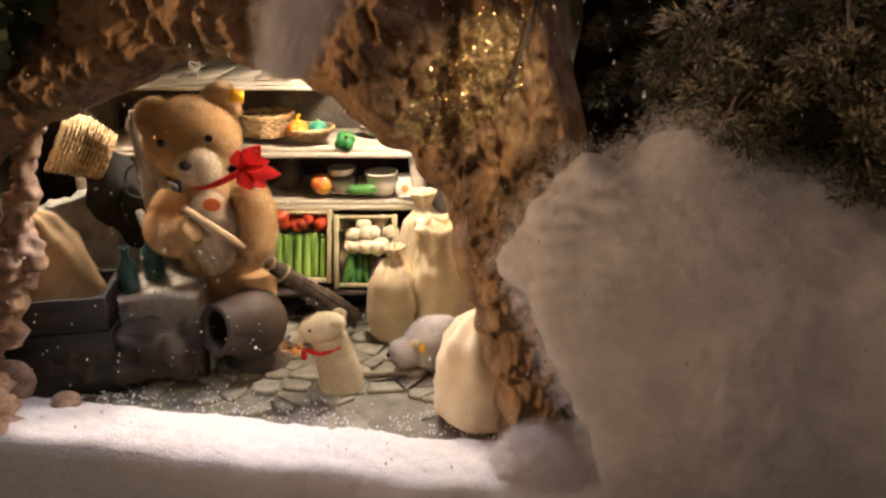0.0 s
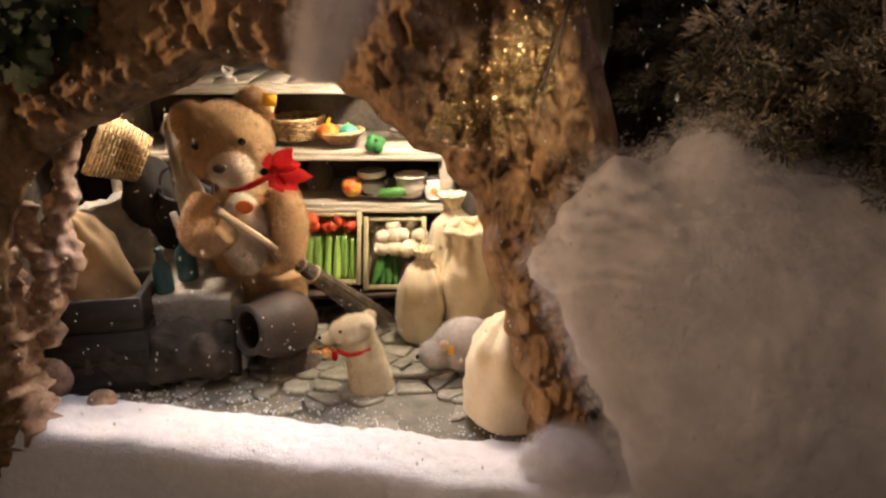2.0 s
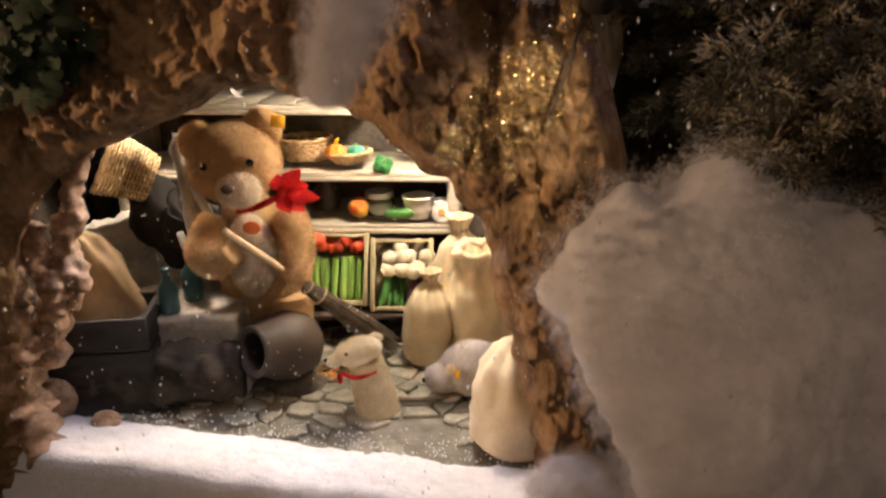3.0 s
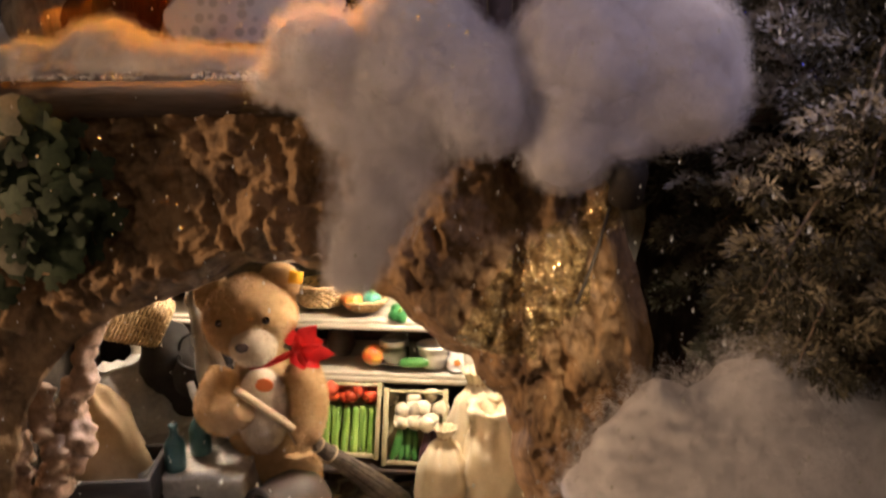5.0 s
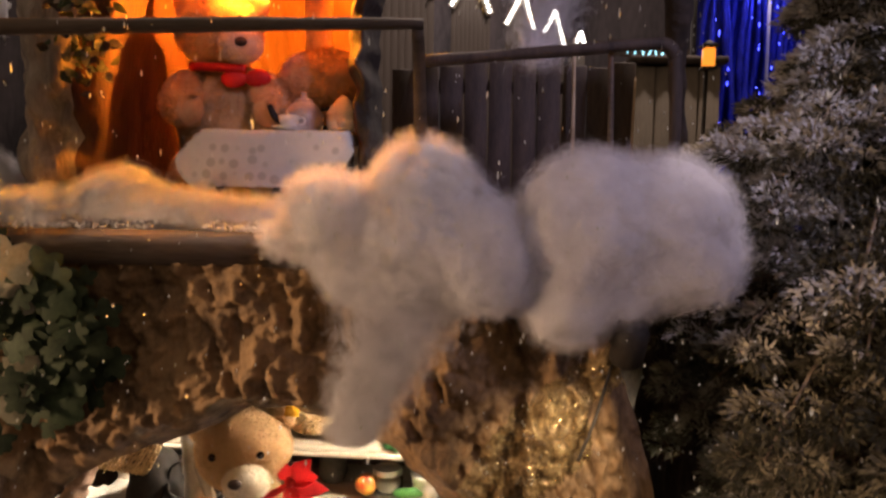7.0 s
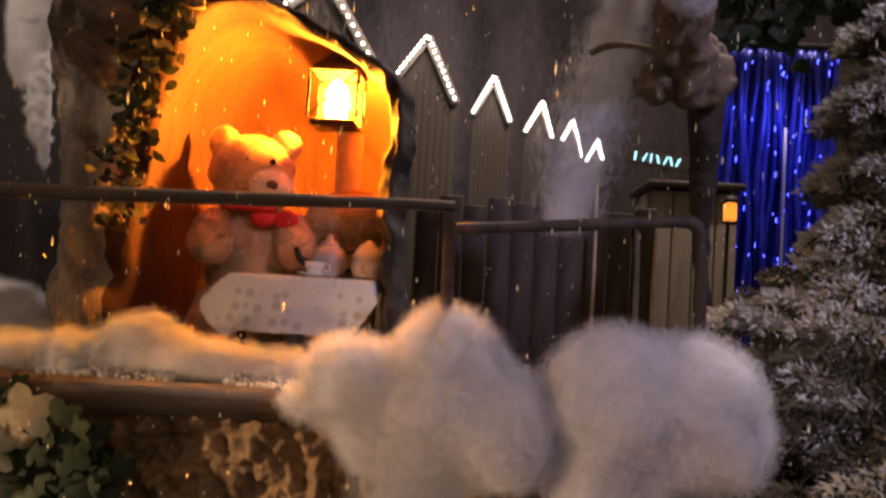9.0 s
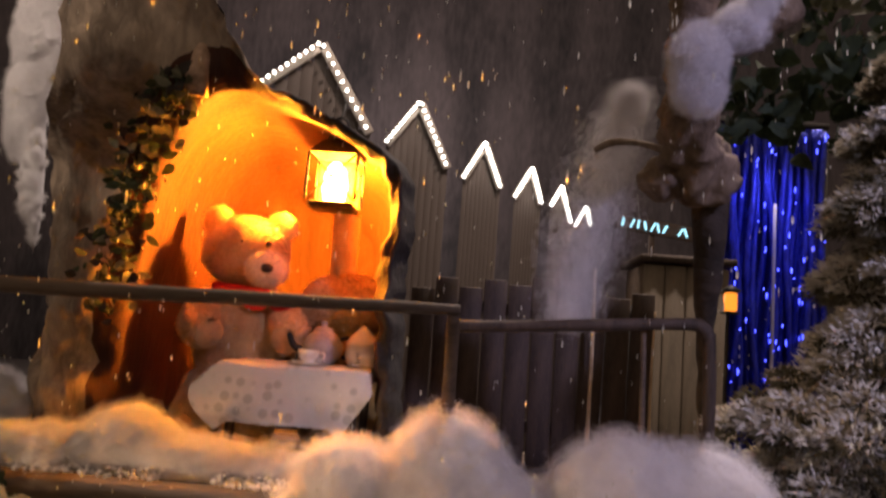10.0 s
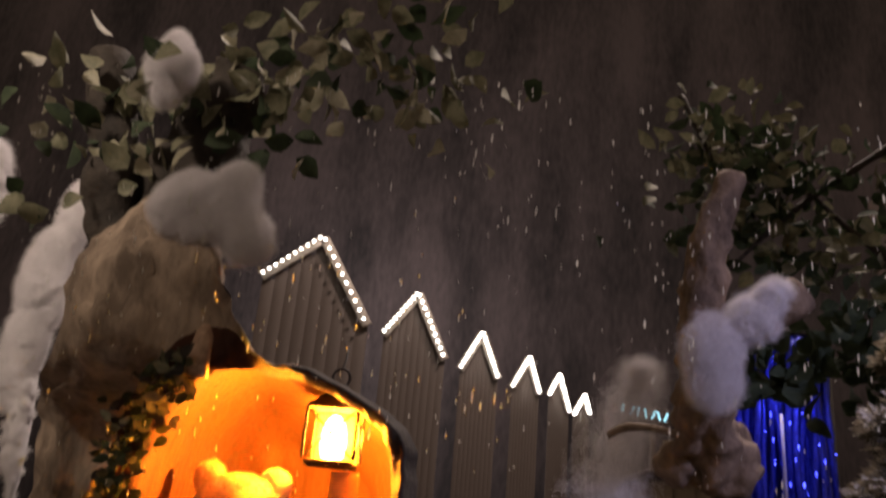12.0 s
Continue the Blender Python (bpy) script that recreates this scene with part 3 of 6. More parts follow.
def cell(p, seeds, gap):
    """The crazy-paving cell of p among its neighbours, drawn in by half a joint."""
    poly = [Vector((p[0] + x, p[1] + y)) for x, y in ((-0.06, -0.06), (0.06, -0.06), (0.06, 0.06), (-0.06, 0.06))]
    c = Vector(p)
    for q in seeds:
        d = Vector(q) - c
        if 1e-6 < d.length < 0.16:
            n = d.normalized()
            lim = d.length / 2 - gap
            out = []
            for u, v in zip(poly, poly[1:] + poly[:1]):
                du, dv = (u - c).dot(n) - lim, (v - c).dot(n) - lim
                if du <= 0:
                    out.append(u)
                if du * dv < 0:
                    out.append(u + (v - u) * (du / (du - dv)))
            poly = out
            if len(poly) < 3:
                return []
    return [u - c for u in poly]


def flagstone(poly, r):
    """A flat worn stone with a rounded, uneven edge."""
    bm = bmesh.new()
    soft = []
    for u, v in zip(poly, poly[1:] + poly[:1]):
        soft += [u.lerp(v, q) * r.uniform(0.90, 1.02) for q in (0.18, 0.5, 0.82)]
    h = r.uniform(0.004, 0.009)
    tilt = Vector((r.uniform(-0.06, 0.06), r.uniform(-0.06, 0.06)))
    rings = [[bm.verts.new((p.x * k, p.y * k, z + tilt.dot(p))) for p in soft] for k, z in ((1.0, -0.010), (1.0, h - 0.003), (0.86, h))]
    for a, b in zip(rings, rings[1:]):
        for k in range(len(soft)):
            j = (k + 1) % len(soft)
            bm.faces.new((a[k], a[j], b[j], b[k]))
    bm.faces.new(rings[-1])
    return mesh_of("flagstone", bm, SLATE, False)


seeds = [(-1.10 + 0.068 * (i + 0.5 * (j % 2)) + rnd.uniform(-0.030, 0.030), 1.47 + 0.060 * j + rnd.uniform(-0.026, 0.026)) for i in range(19) for j in range(12)]
for p in seeds:
    poly = cell(p, seeds, rnd.uniform(0.0015, 0.0035))
    if len(poly) > 3 and rnd.random() < (0.96 if p[1] > 1.60 else 0.55 if p[1] > 1.53 else 0.15):
        share("flagstone", flagstone(poly, rnd), floor, T(p[0], p[1], 0.004))

# ---- cave: shelf unit ----
shelf = thing("shelf_unit", "pale rustic wooden shelves at the back of the cave", "shelf", at=T(0, 0, 0))
for z, x0, x1 in ((0.774, -1.05, -0.30), (0.584, -1.05, -0.09), (0.430, -1.05, -0.06)):
    brd = part("shelf_board", box(x1 - x0, 0.30, 0.016, 0.003), SHELF, shelf, at=T((x0 + x1) / 2, 2.29, z - 0.010) @ pose(0, 0, 0, 0, 1.2, 0))
    part("front_lath", box(x1 - x0 - 0.004, 0.012, 0.014, 0.003), SHELF, shelf, at=T((x0 + x1) / 2, 2.134, z - 0.020) @ pose(0, 0, 0, 0, 1.2, 0))
for k in range(7):
    part("top_plank", box(0.10, 0.28, 0.010, 0.002), SHELF, shelf, at=T(-0.99 + k * 0.104, 2.30, 0.782 - k * 0.0022))
part("side_post", box(0.035, 0.30, 0.50, 0.004), SHELF, shelf, at=T(-0.075, 2.29, 0.340) @ pose(0, 0, 0, 0, -3, 0))
part("side_post", box(0.03, 0.30, 0.69, 0.004), SHELF, shelf, at=T(-1.04, 2.29, 0.435))

sl = thing("shelf_spot", "small white spot lamp on the top shelf", "lamp", at=T(-0.700, 2.225, 0.784) @ Matrix.Scale(0.7, 4))
part("lamp_foot", lathe([(0, 0), (0.022, 0), (0.022, 0.005), (0.006, 0.008), (0.005, 0.018), (0, 0.018)], 20), WHITE_CHINA, sl)
part("lamp_head", lathe([(0, -0.022), (0.016, -0.020), (0.022, 0.0), (0.024, 0.022), (0.020, 0.022), (0.018, 0.002), (0, -0.004)], 24), WHITE_CHINA, sl, at=T(0, 0, 0.036) @ pose(0, 0, 0, 100, 0, 15))
part("lamp_grille", box(0.030, 0.003, 0.005, 0.001), IRON, sl, at=T(0.003, -0.022, 0.034) @ pose(0, 0, 0, 0, 30, 0))


def woven_basket(r0, r1, h, stakes=18, rows=7, rim=True, flat=1.0):
    """Round basket of stakes and woven rods, one mesh for each kind of rod."""
    weave = bmesh.new()
    for k in range(rows):
        z = h * (k + 0.5) / rows
        r = r0 + (r1 - r0) * (k + 0.5) / rows
        pts = [((r + (0.0052 if (i + k) % 2 else -0.0052)) * math.cos(math.pi * i / stakes), (r + (0.0052 if (i + k) % 2 else -0.0052)) * flat * math.sin(math.pi * i / stakes), z)
               for i in range(2 * stakes + 1)]
        add(weave, tube(pts, [h / rows * 0.44], 5, 4 * stakes, cap=False))
    posts = []
    for i in range(stakes):
        a = 2 * math.pi * i / stakes
        posts.append(tube([(r0 * math.cos(a), r0 * flat * math.sin(a), 0), (r1 * math.cos(a), r1 * flat * math.sin(a), h)], [0.003], 5, 2))
    base = lathe([(0, 0.002), (r0, 0.002), (r0, 0.008), (0, 0.008)], 20)
    edge = tube([(r1 * math.cos(2 * math.pi * i / 24), r1 * flat * math.sin(2 * math.pi * i / 24), h + 0.003 * (i % 2)) for i in range(25)], [0.006], 6, 48, cap=False)
    return weave, posts, base, edge


def basket(label, m, *a, **k):
    weave, posts, base, edge = woven_basket(*a, **k)
    ob = thing("wicker_basket", label, "basket", at=m)
    part("weave", weave, WICKER, ob)
    for post in posts:
        part("stake", post, WICKER, ob)
    part("basket_base", base, WICKER, ob)
    part("rim", edge, WICKER, ob)
    return ob


Z_MID, Z_LOW = 0.590, 0.436
basket("deep round wicker basket on the middle shelf", T(-0.515, 2.24, Z_MID + 0.01), 0.058, 0.075, 0.060)
basket("shallow wicker bowl holding vegetables", T(-0.385, 2.20, Z_MID + 0.004), 0.035, 0.066, 0.030, rows=5)
hang = basket("wicker basket hanging tilted from the rock", T(-0.955, 2.02, 0.618) @ pose(0, 0, 0, 8, -62, 12) @ T(0, 0, -0.065), 0.058, 0.086, 0.130, stakes=15, rows=14)
part("basket_hook", tube([(0.085, 0, 0.10), (0.10, 0.05, 0.10), (0.12, 0.22, 0.10), (0.13, 0.42, 0.10)], [0.004], 6), IRON, hang)


def ribbed(r, h, ribs=7, depth=0.12, n=42):
    """A pumpkin or pepper body with lobes."""
    bm = lathe([(0.0, 0.04 * h)] + [(r * math.sin(math.pi * u) ** 0.55, h * u) for u in (0.06, 0.15, 0.3, 0.5, 0.7, 0.85, 0.94)] + [(0, 0.92 * h)], n)
    for v in bm.verts:
        a = math.atan2(v.co.y, v.co.x)
        k = 1 - depth * abs(math.cos(ribs * a / 2)) ** 3
        v.co.x, v.co.y = v.co.x * k, v.co.y * k
    return bm


def veg(name, label, category, body, mats, m, stem=None, stem_mat=None):
    ob = thing(name, label, category, at=m)
    flesh = part("flesh", body, mats, ob)
    if stem:
        part("stem", stem, stem_mat or LEEK, flesh)
    return ob


veg("toy_pumpkin", "orange and yellow pumpkin in the wicker bowl", "pumpkin", ribbed(0.034, 0.050, 8), ORANGEVEG, T(-0.417, 2.175, Z_MID + 0.014),
    tube([(0, 0, 0.044), (0.003, 0, 0.058), (0.010, 0, 0.064)], [0.007, 0.005, 0.004], 6), TAG_YELLOW)
veg("toy_squash", "teal green squash in the wicker bowl", "squash", ribbed(0.030, 0.042, 6, 0.1), TEALVEG, T(-0.362, 2.19, Z_MID + 0.016), tube([(0, 0, 0.036), (0.002, 0, 0.046)], [0.005, 0.004], 6))
veg("green_pepper", "glossy green bell pepper on the middle shelf", "pepper", ribbed(0.032, 0.050, 4, 0.2), GREEN, T(-0.285, 2.165, Z_MID - 0.004) @ pose(0, 0, 0, 50, 20, 0) @ T(0, 0, -0.01),
    tube([(0, 0, 0.044), (0.002, 0.002, 0.060)], [0.006, 0.004], 6))
veg("mango_fruit", "red and yellow fruit on the lower shelf", "fruit", blob((0, 0, 0.031), (0.033, 0.031, 0.031), 3, 0.05, 20), MANGO, T(-0.358, 2.17, Z_LOW))
veg("toy_cucumber", "green cucumber lying on the lower shelf", "cucumber", tube([(-0.055, 0.02, 0.012), (-0.02, 0, 0.014), (0.03, -0.004, 0.018), (0.06, 0.01, 0.022)], [0.006, 0.015, 0.016, 0.008], 10, lumps=0.1, freq=60), CUCUMBER,
    T(-0.245, 2.155, Z_LOW))
# preserving jar with lid
jar = thing("preserving_jar", "glass preserving jar with a tin lid", "jar", at=T(-0.300, 2.185, Z_LOW) @ Matrix.Scale(1.18, 4))
jb = part("jar_body", lathe([(0, 0.001), (0.034, 0.001), (0.037, 0.006), (0.037, 0.038), (0.031, 0.050), (0.031, 0.056), (0.028, 0.056), (0.028, 0.048), (0.033, 0.036), (0.033, 0.007), (0, 0.005)]), JAR_GLASS, jar)
part("contents", lathe([(0, 0.006), (0.032, 0.0065), (0.032, 0.034), (0, 0.036)]), CERAMIC, jb, "pale preserve inside")
part("lid", lathe([(0, 0.064), (0.034, 0.064), (0.036, 0.061), (0.036, 0.050), (0.0325, 0.049)]), METAL_LID, jb, "tin lid")
# pots
POT = [(0, 0.0), (0.030, 0.0), (0.034, 0.004), (0.043, 0.035), (0.045, 0.058), (0.049, 0.062), (0.049, 0.067), (0.043, 0.067), (0.041, 0.058), (0.038, 0.030), (0.030, 0.008), (0, 0.007)]
pot = thing("ceramic_pot", "cream ceramic pot on the lower shelf", "pot", at=T(-0.186, 2.18, Z_LOW - 0.004))
part("pot_body", lathe(POT, 28), CERAMIC, pot)
mug = thing("painted_mug", "white mug with a painted orange flower", "mug", at=T(-0.117, 2.165, Z_LOW - 0.006))
mb = part("mug_body", lathe([(0, 0), (0.026, 0), (0.031, 0.012), (0.029, 0.034), (0.023, 0.048), (0.026, 0.060), (0.0235, 0.060), (0.020, 0.048), (0.026, 0.034), (0.027, 0.012), (0, 0.005)], 28), WHITE_CHINA, mug)
part("handle", tube([(0.026, 0, 0.046), (0.042, 0, 0.044), (0.044, 0, 0.026), (0.029, 0, 0.016)], [0.004], 8), WHITE_CHINA, mb)
fl = bmesh.new()
for k in range(5):
    a = k * 1.257
    add(fl, blob((0.006 * math.cos(a), -0.0305, 0.028 + 0.006 * math.sin(a)), (0.005, 0.0015, 0.005), 2))
part("flower_motif", fl, PETAL, mb, "orange painted flower")
bowl = thing("stone_bowl", "dull grey bowl on the middle shelf", "bowl", at=T(-0.205, 2.31, Z_MID - 0.010))
gb = part("bowl_body", lathe([(0, 0), (0.025, 0), (0.052, 0.022), (0.055, 0.026), (0.050, 0.026), (0.024, 0.006), (0, 0.005)], 28), GREY_POT, bowl)
part("rim", tube([(0.0525 * math.cos(0.2618 * i), 0.0525 * math.sin(0.2618 * i), 0.026) for i in range(25)], [0.003], 6, 48, cap=False), CLAY, gb)
cr = thing("clay_jug", "brown clay jug at the back of the lower shelf", "jug", at=T(-0.47, 2.27, Z_LOW))
part("jug_body", lathe([(0, 0), (0.03, 0), (0.044, 0.03), (0.040, 0.06), (0.024, 0.085), (0.028, 0.098), (0.022, 0.098), (0.019, 0.085), (0, 0.02)]), DARK_CLAY, cr)


# ---- cave: crates with vegetables ----
def crate(label, w, h, m):
    """An open slatted box standing tilted back, its mouth to the front."""
    ob = thing("vegetable_crate", label, "crate", at=m, group="vegetable crates")
    d = 0.07
    part("crate_back", box(w, 0.006, h, 0.002), CRATEWOOD, ob, at=T(0, d, h / 2))
    for x in (-w / 2, w / 2):
        part("crate_side", box(0.008, d, h, 0.002), CRATEWOOD, ob, at=T(x, d / 2, h / 2))
        part("corner_batten", box(0.014, 0.008, h + 0.006, 0.002), CRATEWOOD, ob, at=T(x, -0.004, h / 2))
    for z in (0.004, h - 0.004):
        part("crate_end", box(w - 0.01, d, 0.008, 0.002), CRATEWOOD, ob, at=T(0, d / 2, z))
    part("front_slat", box(w - 0.016, 0.006, 0.014, 0.002), CRATEWOOD, ob, at=T(0, -0.003, 0.007))
    part("front_slat", box(w - 0.016, 0.006, 0.010, 0.002), CRATEWOOD, ob, at=T(0, -0.003, h - 0.005))
    return ob


def laid_in(m, name, label, category, bm_fn, mats, spots, group):
    """Separate alike vegetables in a crate, each leaning on its bed."""
    first = None
    for p in spots:
        mm = m @ p
        if first is None:
            first = thing(name, label, category, bm_fn(), mats, group=group, at=mm)
        else:
            copy_thing(first, mm)


C1 = T(-0.420, 2.035, 0.216) @ pose(0, 0, 0, -24, 1.5, 0)
C2 = T(-0.232, 2.015, 0.204) @ pose(0, 0, 0, -24, 1.5, 2)
crate("yellowish wooden crate with green stalks and tomatoes", 0.165, 0.205, C1)
crate("yellowish wooden crate with onions, cucumbers and aubergines", 0.165, 0.205, C2)
for nm, x in (("crate_stand", -0.31),):
    st = thing(nm, "low dark wooden stand under the crates", "stand", at=T(x, 2.10, FLOOR))
    part("stand_top", box(0.42, 0.20, 0.014, 0.003), DARKWOOD, st, at=T(0, 0, 0.090))
    for a in (-0.19, 0.19):
        part("stand_side", box(0.014, 0.19, 0.083, 0.002), DARKWOOD, st, at=T(a, 0, 0.0415))
rnd = random.Random(3)


def stalk():
    bm = bmesh.new()
    for k in range(3):
        a = k * 2.1
        add(bm, tube([(0.004 * math.cos(a), 0.004 * math.sin(a), 0), (0.0045 * math.cos(a), 0.0045 * math.sin(a), 0.07), (0.006 * math.cos(a), 0.006 * math.sin(a), 0.128)],
                     [0.0085, 0.0075, 0.0045], 7, 6, 0.3, 60))
    return bm


laid_in(C1, "celery_stalk", "pale green stalk standing in a crate", "celery", stalk, LEEK,
        [T(-0.063 + 0.0250 * k + rnd.uniform(-0.002, 0.002), 0.022 + 0.02 * (j), 0.012 + 0.006 * j + rnd.uniform(-0.004, 0.004)) @ pose(0, 0, 0, 0, rnd.uniform(-3, 3), rnd.uniform(0, 90)) for j in (0, 1) for k in range(6)], "celery stalks")
laid_in(C1, "tomato", "red tomato on top of a crate", "tomato", lambda: ribbed(0.024, 0.038, 5, 0.10, 24), TOMATO,
        [T(-0.058 + 0.029 * k, 0.018 + 0.024 * (k % 2), 0.150 + 0.012 * ((k + j) % 2) + 0.018 * j) @ pose(0, 0, 0, 70 * ((k + j) % 2), 10, 40 * k) for j in (0, 1) for k in range(5)], "tomatoes")
laid_in(C2, "onion", "white onion on top of a crate", "onion", lambda: lathe([(0, 0), (0.012, 0.002), (0.024, 0.015), (0.023, 0.029), (0.012, 0.040), (0.003, 0.047), (0, 0.048)], 18), ONION,
        [T(-0.056 + 0.038 * k + 0.010 * (j % 2), 0.016 + 0.008 * j, 0.108 + 0.034 * j) @ pose(0, 0, 0, rnd.uniform(-70, 70), rnd.uniform(-70, 70), 0) for j in range(3) for k in range(4)], "onions")
laid_in(C2, "small_cucumber", "small green cucumber leaning in a crate", "cucumber", lambda: tube([(0, 0, 0), (0.004, 0, 0.03), (0, 0, 0.062), (-0.005, 0, 0.09)], [0.006, 0.0125, 0.012, 0.006], 9, 10, 0.12, 70), CUCUMBER,
        [T(-0.064 + 0.022 * k, 0.018 + 0.016 * (k % 2), 0.014) @ pose(0, 0, 0, 0, 18 - 3 * k, 40 * k) for k in range(4)], "small cucumbers")
laid_in(C2, "aubergine", "dark purple aubergine leaning in a crate", "aubergine", lambda: tube([(0, 0, 0), (0.002, 0, 0.025), (0, 0, 0.055), (-0.006, 0, 0.085)], [0.007, 0.0145, 0.011, 0.005], 10, 10), AUBERGINE,
        [T(0.018 + 0.021 * k, 0.018 + 0.018 * (k % 2), 0.014) @ pose(0, 0, 0, 0, 14 - 4 * k, 40 * k) for k in range(3)], "aubergines")


# ---- cave: sacks ----
def sack(label, m, r, h, neck=True, open_top=False, mats=None, seed=1, lean=0.0, group="flour sacks"):
    """A filled linen sack: bulging body, gathered neck and frilled mouth, with folds."""
    prof = [(0, 0), (0.80, 0.0), (0.97, 0.06), (1.02, 0.25), (1.0, 0.5), (0.90, 0.72), (0.62, 0.90)]
    if open_top:
        prof += [(0.70, 1.0), (0.78, 1.08), (0.70, 1.07), (0.55, 0.96), (0, 0.90)]
    elif neck:
        prof += [(0.34, 0.98), (0.24, 1.02), (0.28, 1.07), (0.42, 1.15), (0.36, 1.14), (0.16, 1.05), (0, 1.04)]
    else:
        prof += [(0.25, 1.0), (0, 1.02)]
    fine = []
    for (a, b), (c, d) in zip(prof, prof[1:]):
        fine += [(a + (c - a) * u, b + (d - b) * u) for u in (0, 0.34, 0.67)]
    fine.append(prof[-1])
    bm = lathe([(a * r, b * h) for a, b in fine], 48)
    for v in bm.verts:
        a = math.atan2(v.co.y, v.co.x)
        u = v.co.z / h
        fold = 0.10 * max(0, u - 0.35) * math.sin(9 * a + seed + 3 * u) + 0.07 * max(0, u - 0.75) * math.sin(17 * a)
        p = Vector((v.co.x, v.co.y, v.co.z))
        k = 1 + fold * 2 + 0.16 * noise.noise(p * 14 + Vector((seed * 7, 0, 0))) + 0.07 * abs(noise.noise(Vector((p.x * 40, p.y * 40, p.z * 22 + seed))))
        v.co.x, v.co.y = v.co.x * k + lean * u * u * h, v.co.y * k
    ob = thing("linen_sack", label, "sack", at=m, group=group)
    part("sack_body", bm, mats or BURLAP, ob)
    if open_top:
        part("rolled_rim", tube([(0.76 * r * math.cos(0.3142 * i) * (1 + 0.08 * math.sin(3 * i)), 0.76 * r * math.sin(0.3142 * i), (1.06 + 0.02 * math.sin(2.1 * i)) * h) for i in range(21)], [0.010, 0.013, 0.009, 0.012], 8, 60, 0.3, 40), mats or BURLAP, ob)
    if neck and not open_top:
        part("tie_cord", tube([(0.23 * r * math.cos(0.5236 * i) + lean * h, 0.23 * r * math.sin(0.5236 * i), 1.03 * h) for i in range(13)], [0.004], 6, 24, cap=False), STICKWOOD, ob, "thin cord round the neck")
    return ob


sack("tied cream linen sack standing on the flagstones", T(-0.158, 1.925, FLOOR), 0.066, 0.225, seed=1, lean=0.06)
sack("taller tied cream linen sack behind the others", T(-0.062, 2.03, FLOOR), 0.082, 0.330, seed=2)
sack("open cream linen sack with a folded mouth", T(-0.008, 1.945, FLOOR), 0.088, 0.290, open_top=True, seed=3)
sack("big linen sack leaning on the cave pillar", T(0.055, 1.50, FLOOR) @ pose(0, 0, 0, -4, 12, 0), 0.098, 0.245, seed=4, lean=-0.12)
sack("large brown jute sack leaning in a dark box", T(-0.93, 1.76, 0.20) @ pose(0, 0, 0, -4, -16, 0), 0.100, 0.330, neck=False, mats=DARK_BURLAP, seed=5, group="")


# ---- cave: ledge, box, jars, bottles ----
def rock_slab(sx, sy, sz, amp, seed, cuts=12):
    bm = bmesh.new()
    bmesh.ops.create_cube(bm, size=1)
    bmesh.ops.subdivide_edges(bm, edges=bm.edges[:], cuts=cuts, use_grid_fill=True)
    for v in bm.verts:
        v.co = Vector((v.co.x * sx, v.co.y * sy, v.co.z * sz))
        p = v.co + Vector((seed, 0, 0))
        v.co += Vector((noise.noise(p * 7), noise.noise(p * 7 + Vector((5, 0, 0))), noise.noise(p * 7 + Vector((0, 5, 0))))) * amp
    return bm


thing("stone_ledge", "grey stone ledge with a rough top", "ledge", rock_slab(0.50, 0.40, 0.235, 0.018, 3), PALE_ROCK, at=T(-0.86, 1.93, FLOOR + 0.100))
thing("rock_boulder", "pale grey boulder behind the ledge", "rock", blob((-1.03, 2.10, 0.26), (0.25, 0.15, 0.20), 5, 0.22, 14), PALE_ROCK)


def bottle(label, m, s=1.0):
    ob = thing("stoneware_bottle", label, "bottle", at=m @ Matrix.Scale(s, 4), group="stoneware bottles")
    body = part("bottle_body", lathe([(0, 0), (0.022, 0), (0.025, 0.004), (0.025, 0.060), (0.021, 0.074), (0.011, 0.086), (0.009, 0.102), (0.008, 0.112), (0, 0.112)], 28), TEAL, ob)
    part("bottle_lip", lathe([(0.0095, 0.106), (0.012, 0.108), (0.012, 0.116), (0.0085, 0.118), (0.006, 0.112)], 20), TEAL, body)
    return ob


bottle("dark teal stoneware bottle on the stone ledge", T(-0.753, 1.845, 0.315), 1.08)
bottle("second darker teal stoneware bottle on the ledge", T(-0.785, 1.762, 0.312), 1.0)

# dark wooden box holding the jute sack
bx = thing("dark_box", "dark wooden box on the cave floor", "box", at=T(-0.925, 1.71, FLOOR) @ pose(0, 0, 0, 0, 0, 8))
for x, y, sx, sy in ((0, -0.09, 0.24, 0.016), (0, 0.09, 0.24, 0.016), (-0.112, 0, 0.016, 0.165), (0.112, 0, 0.016, 0.165)):
    for k in range(3):
        part("box_board", box(sx, sy, 0.080, 0.003), BLACKWOOD, bx, at=T(x, y, 0.043 + 0.084 * k))
part("box_bottom", box(0.20, 0.160, 0.012, 0.002), DARKWOOD, bx, at=T(0, 0, 0.10))
# lying clay jar, mouth to the front
lj = thing("lying_jar", "large dark clay jar lying on its side", "jar", at=T(-0.495, 1.755, FLOOR + 0.125) @ pose(0, 0, 0, 0, -80, 50) @ T(0, 0, -0.08))
part("jar_body", lathe([(0, 0), (0.045, 0.002), (0.075, 0.03), (0.088, 0.08), (0.080, 0.13), (0.060, 0.17), (0.056, 0.185), (0.048, 0.185), (0.050, 0.165), (0.068, 0.125), (0.076, 0.08), (0.064, 0.035), (0, 0.014)], 36), CLAY, lj)
part("jar_lip", tube([(0.058 * math.cos(0.2618 * i), 0.058 * math.sin(0.2618 * i), 0.183) for i in range(25)], [0.007], 8, 48, cap=False), DARK_CLAY, lj)
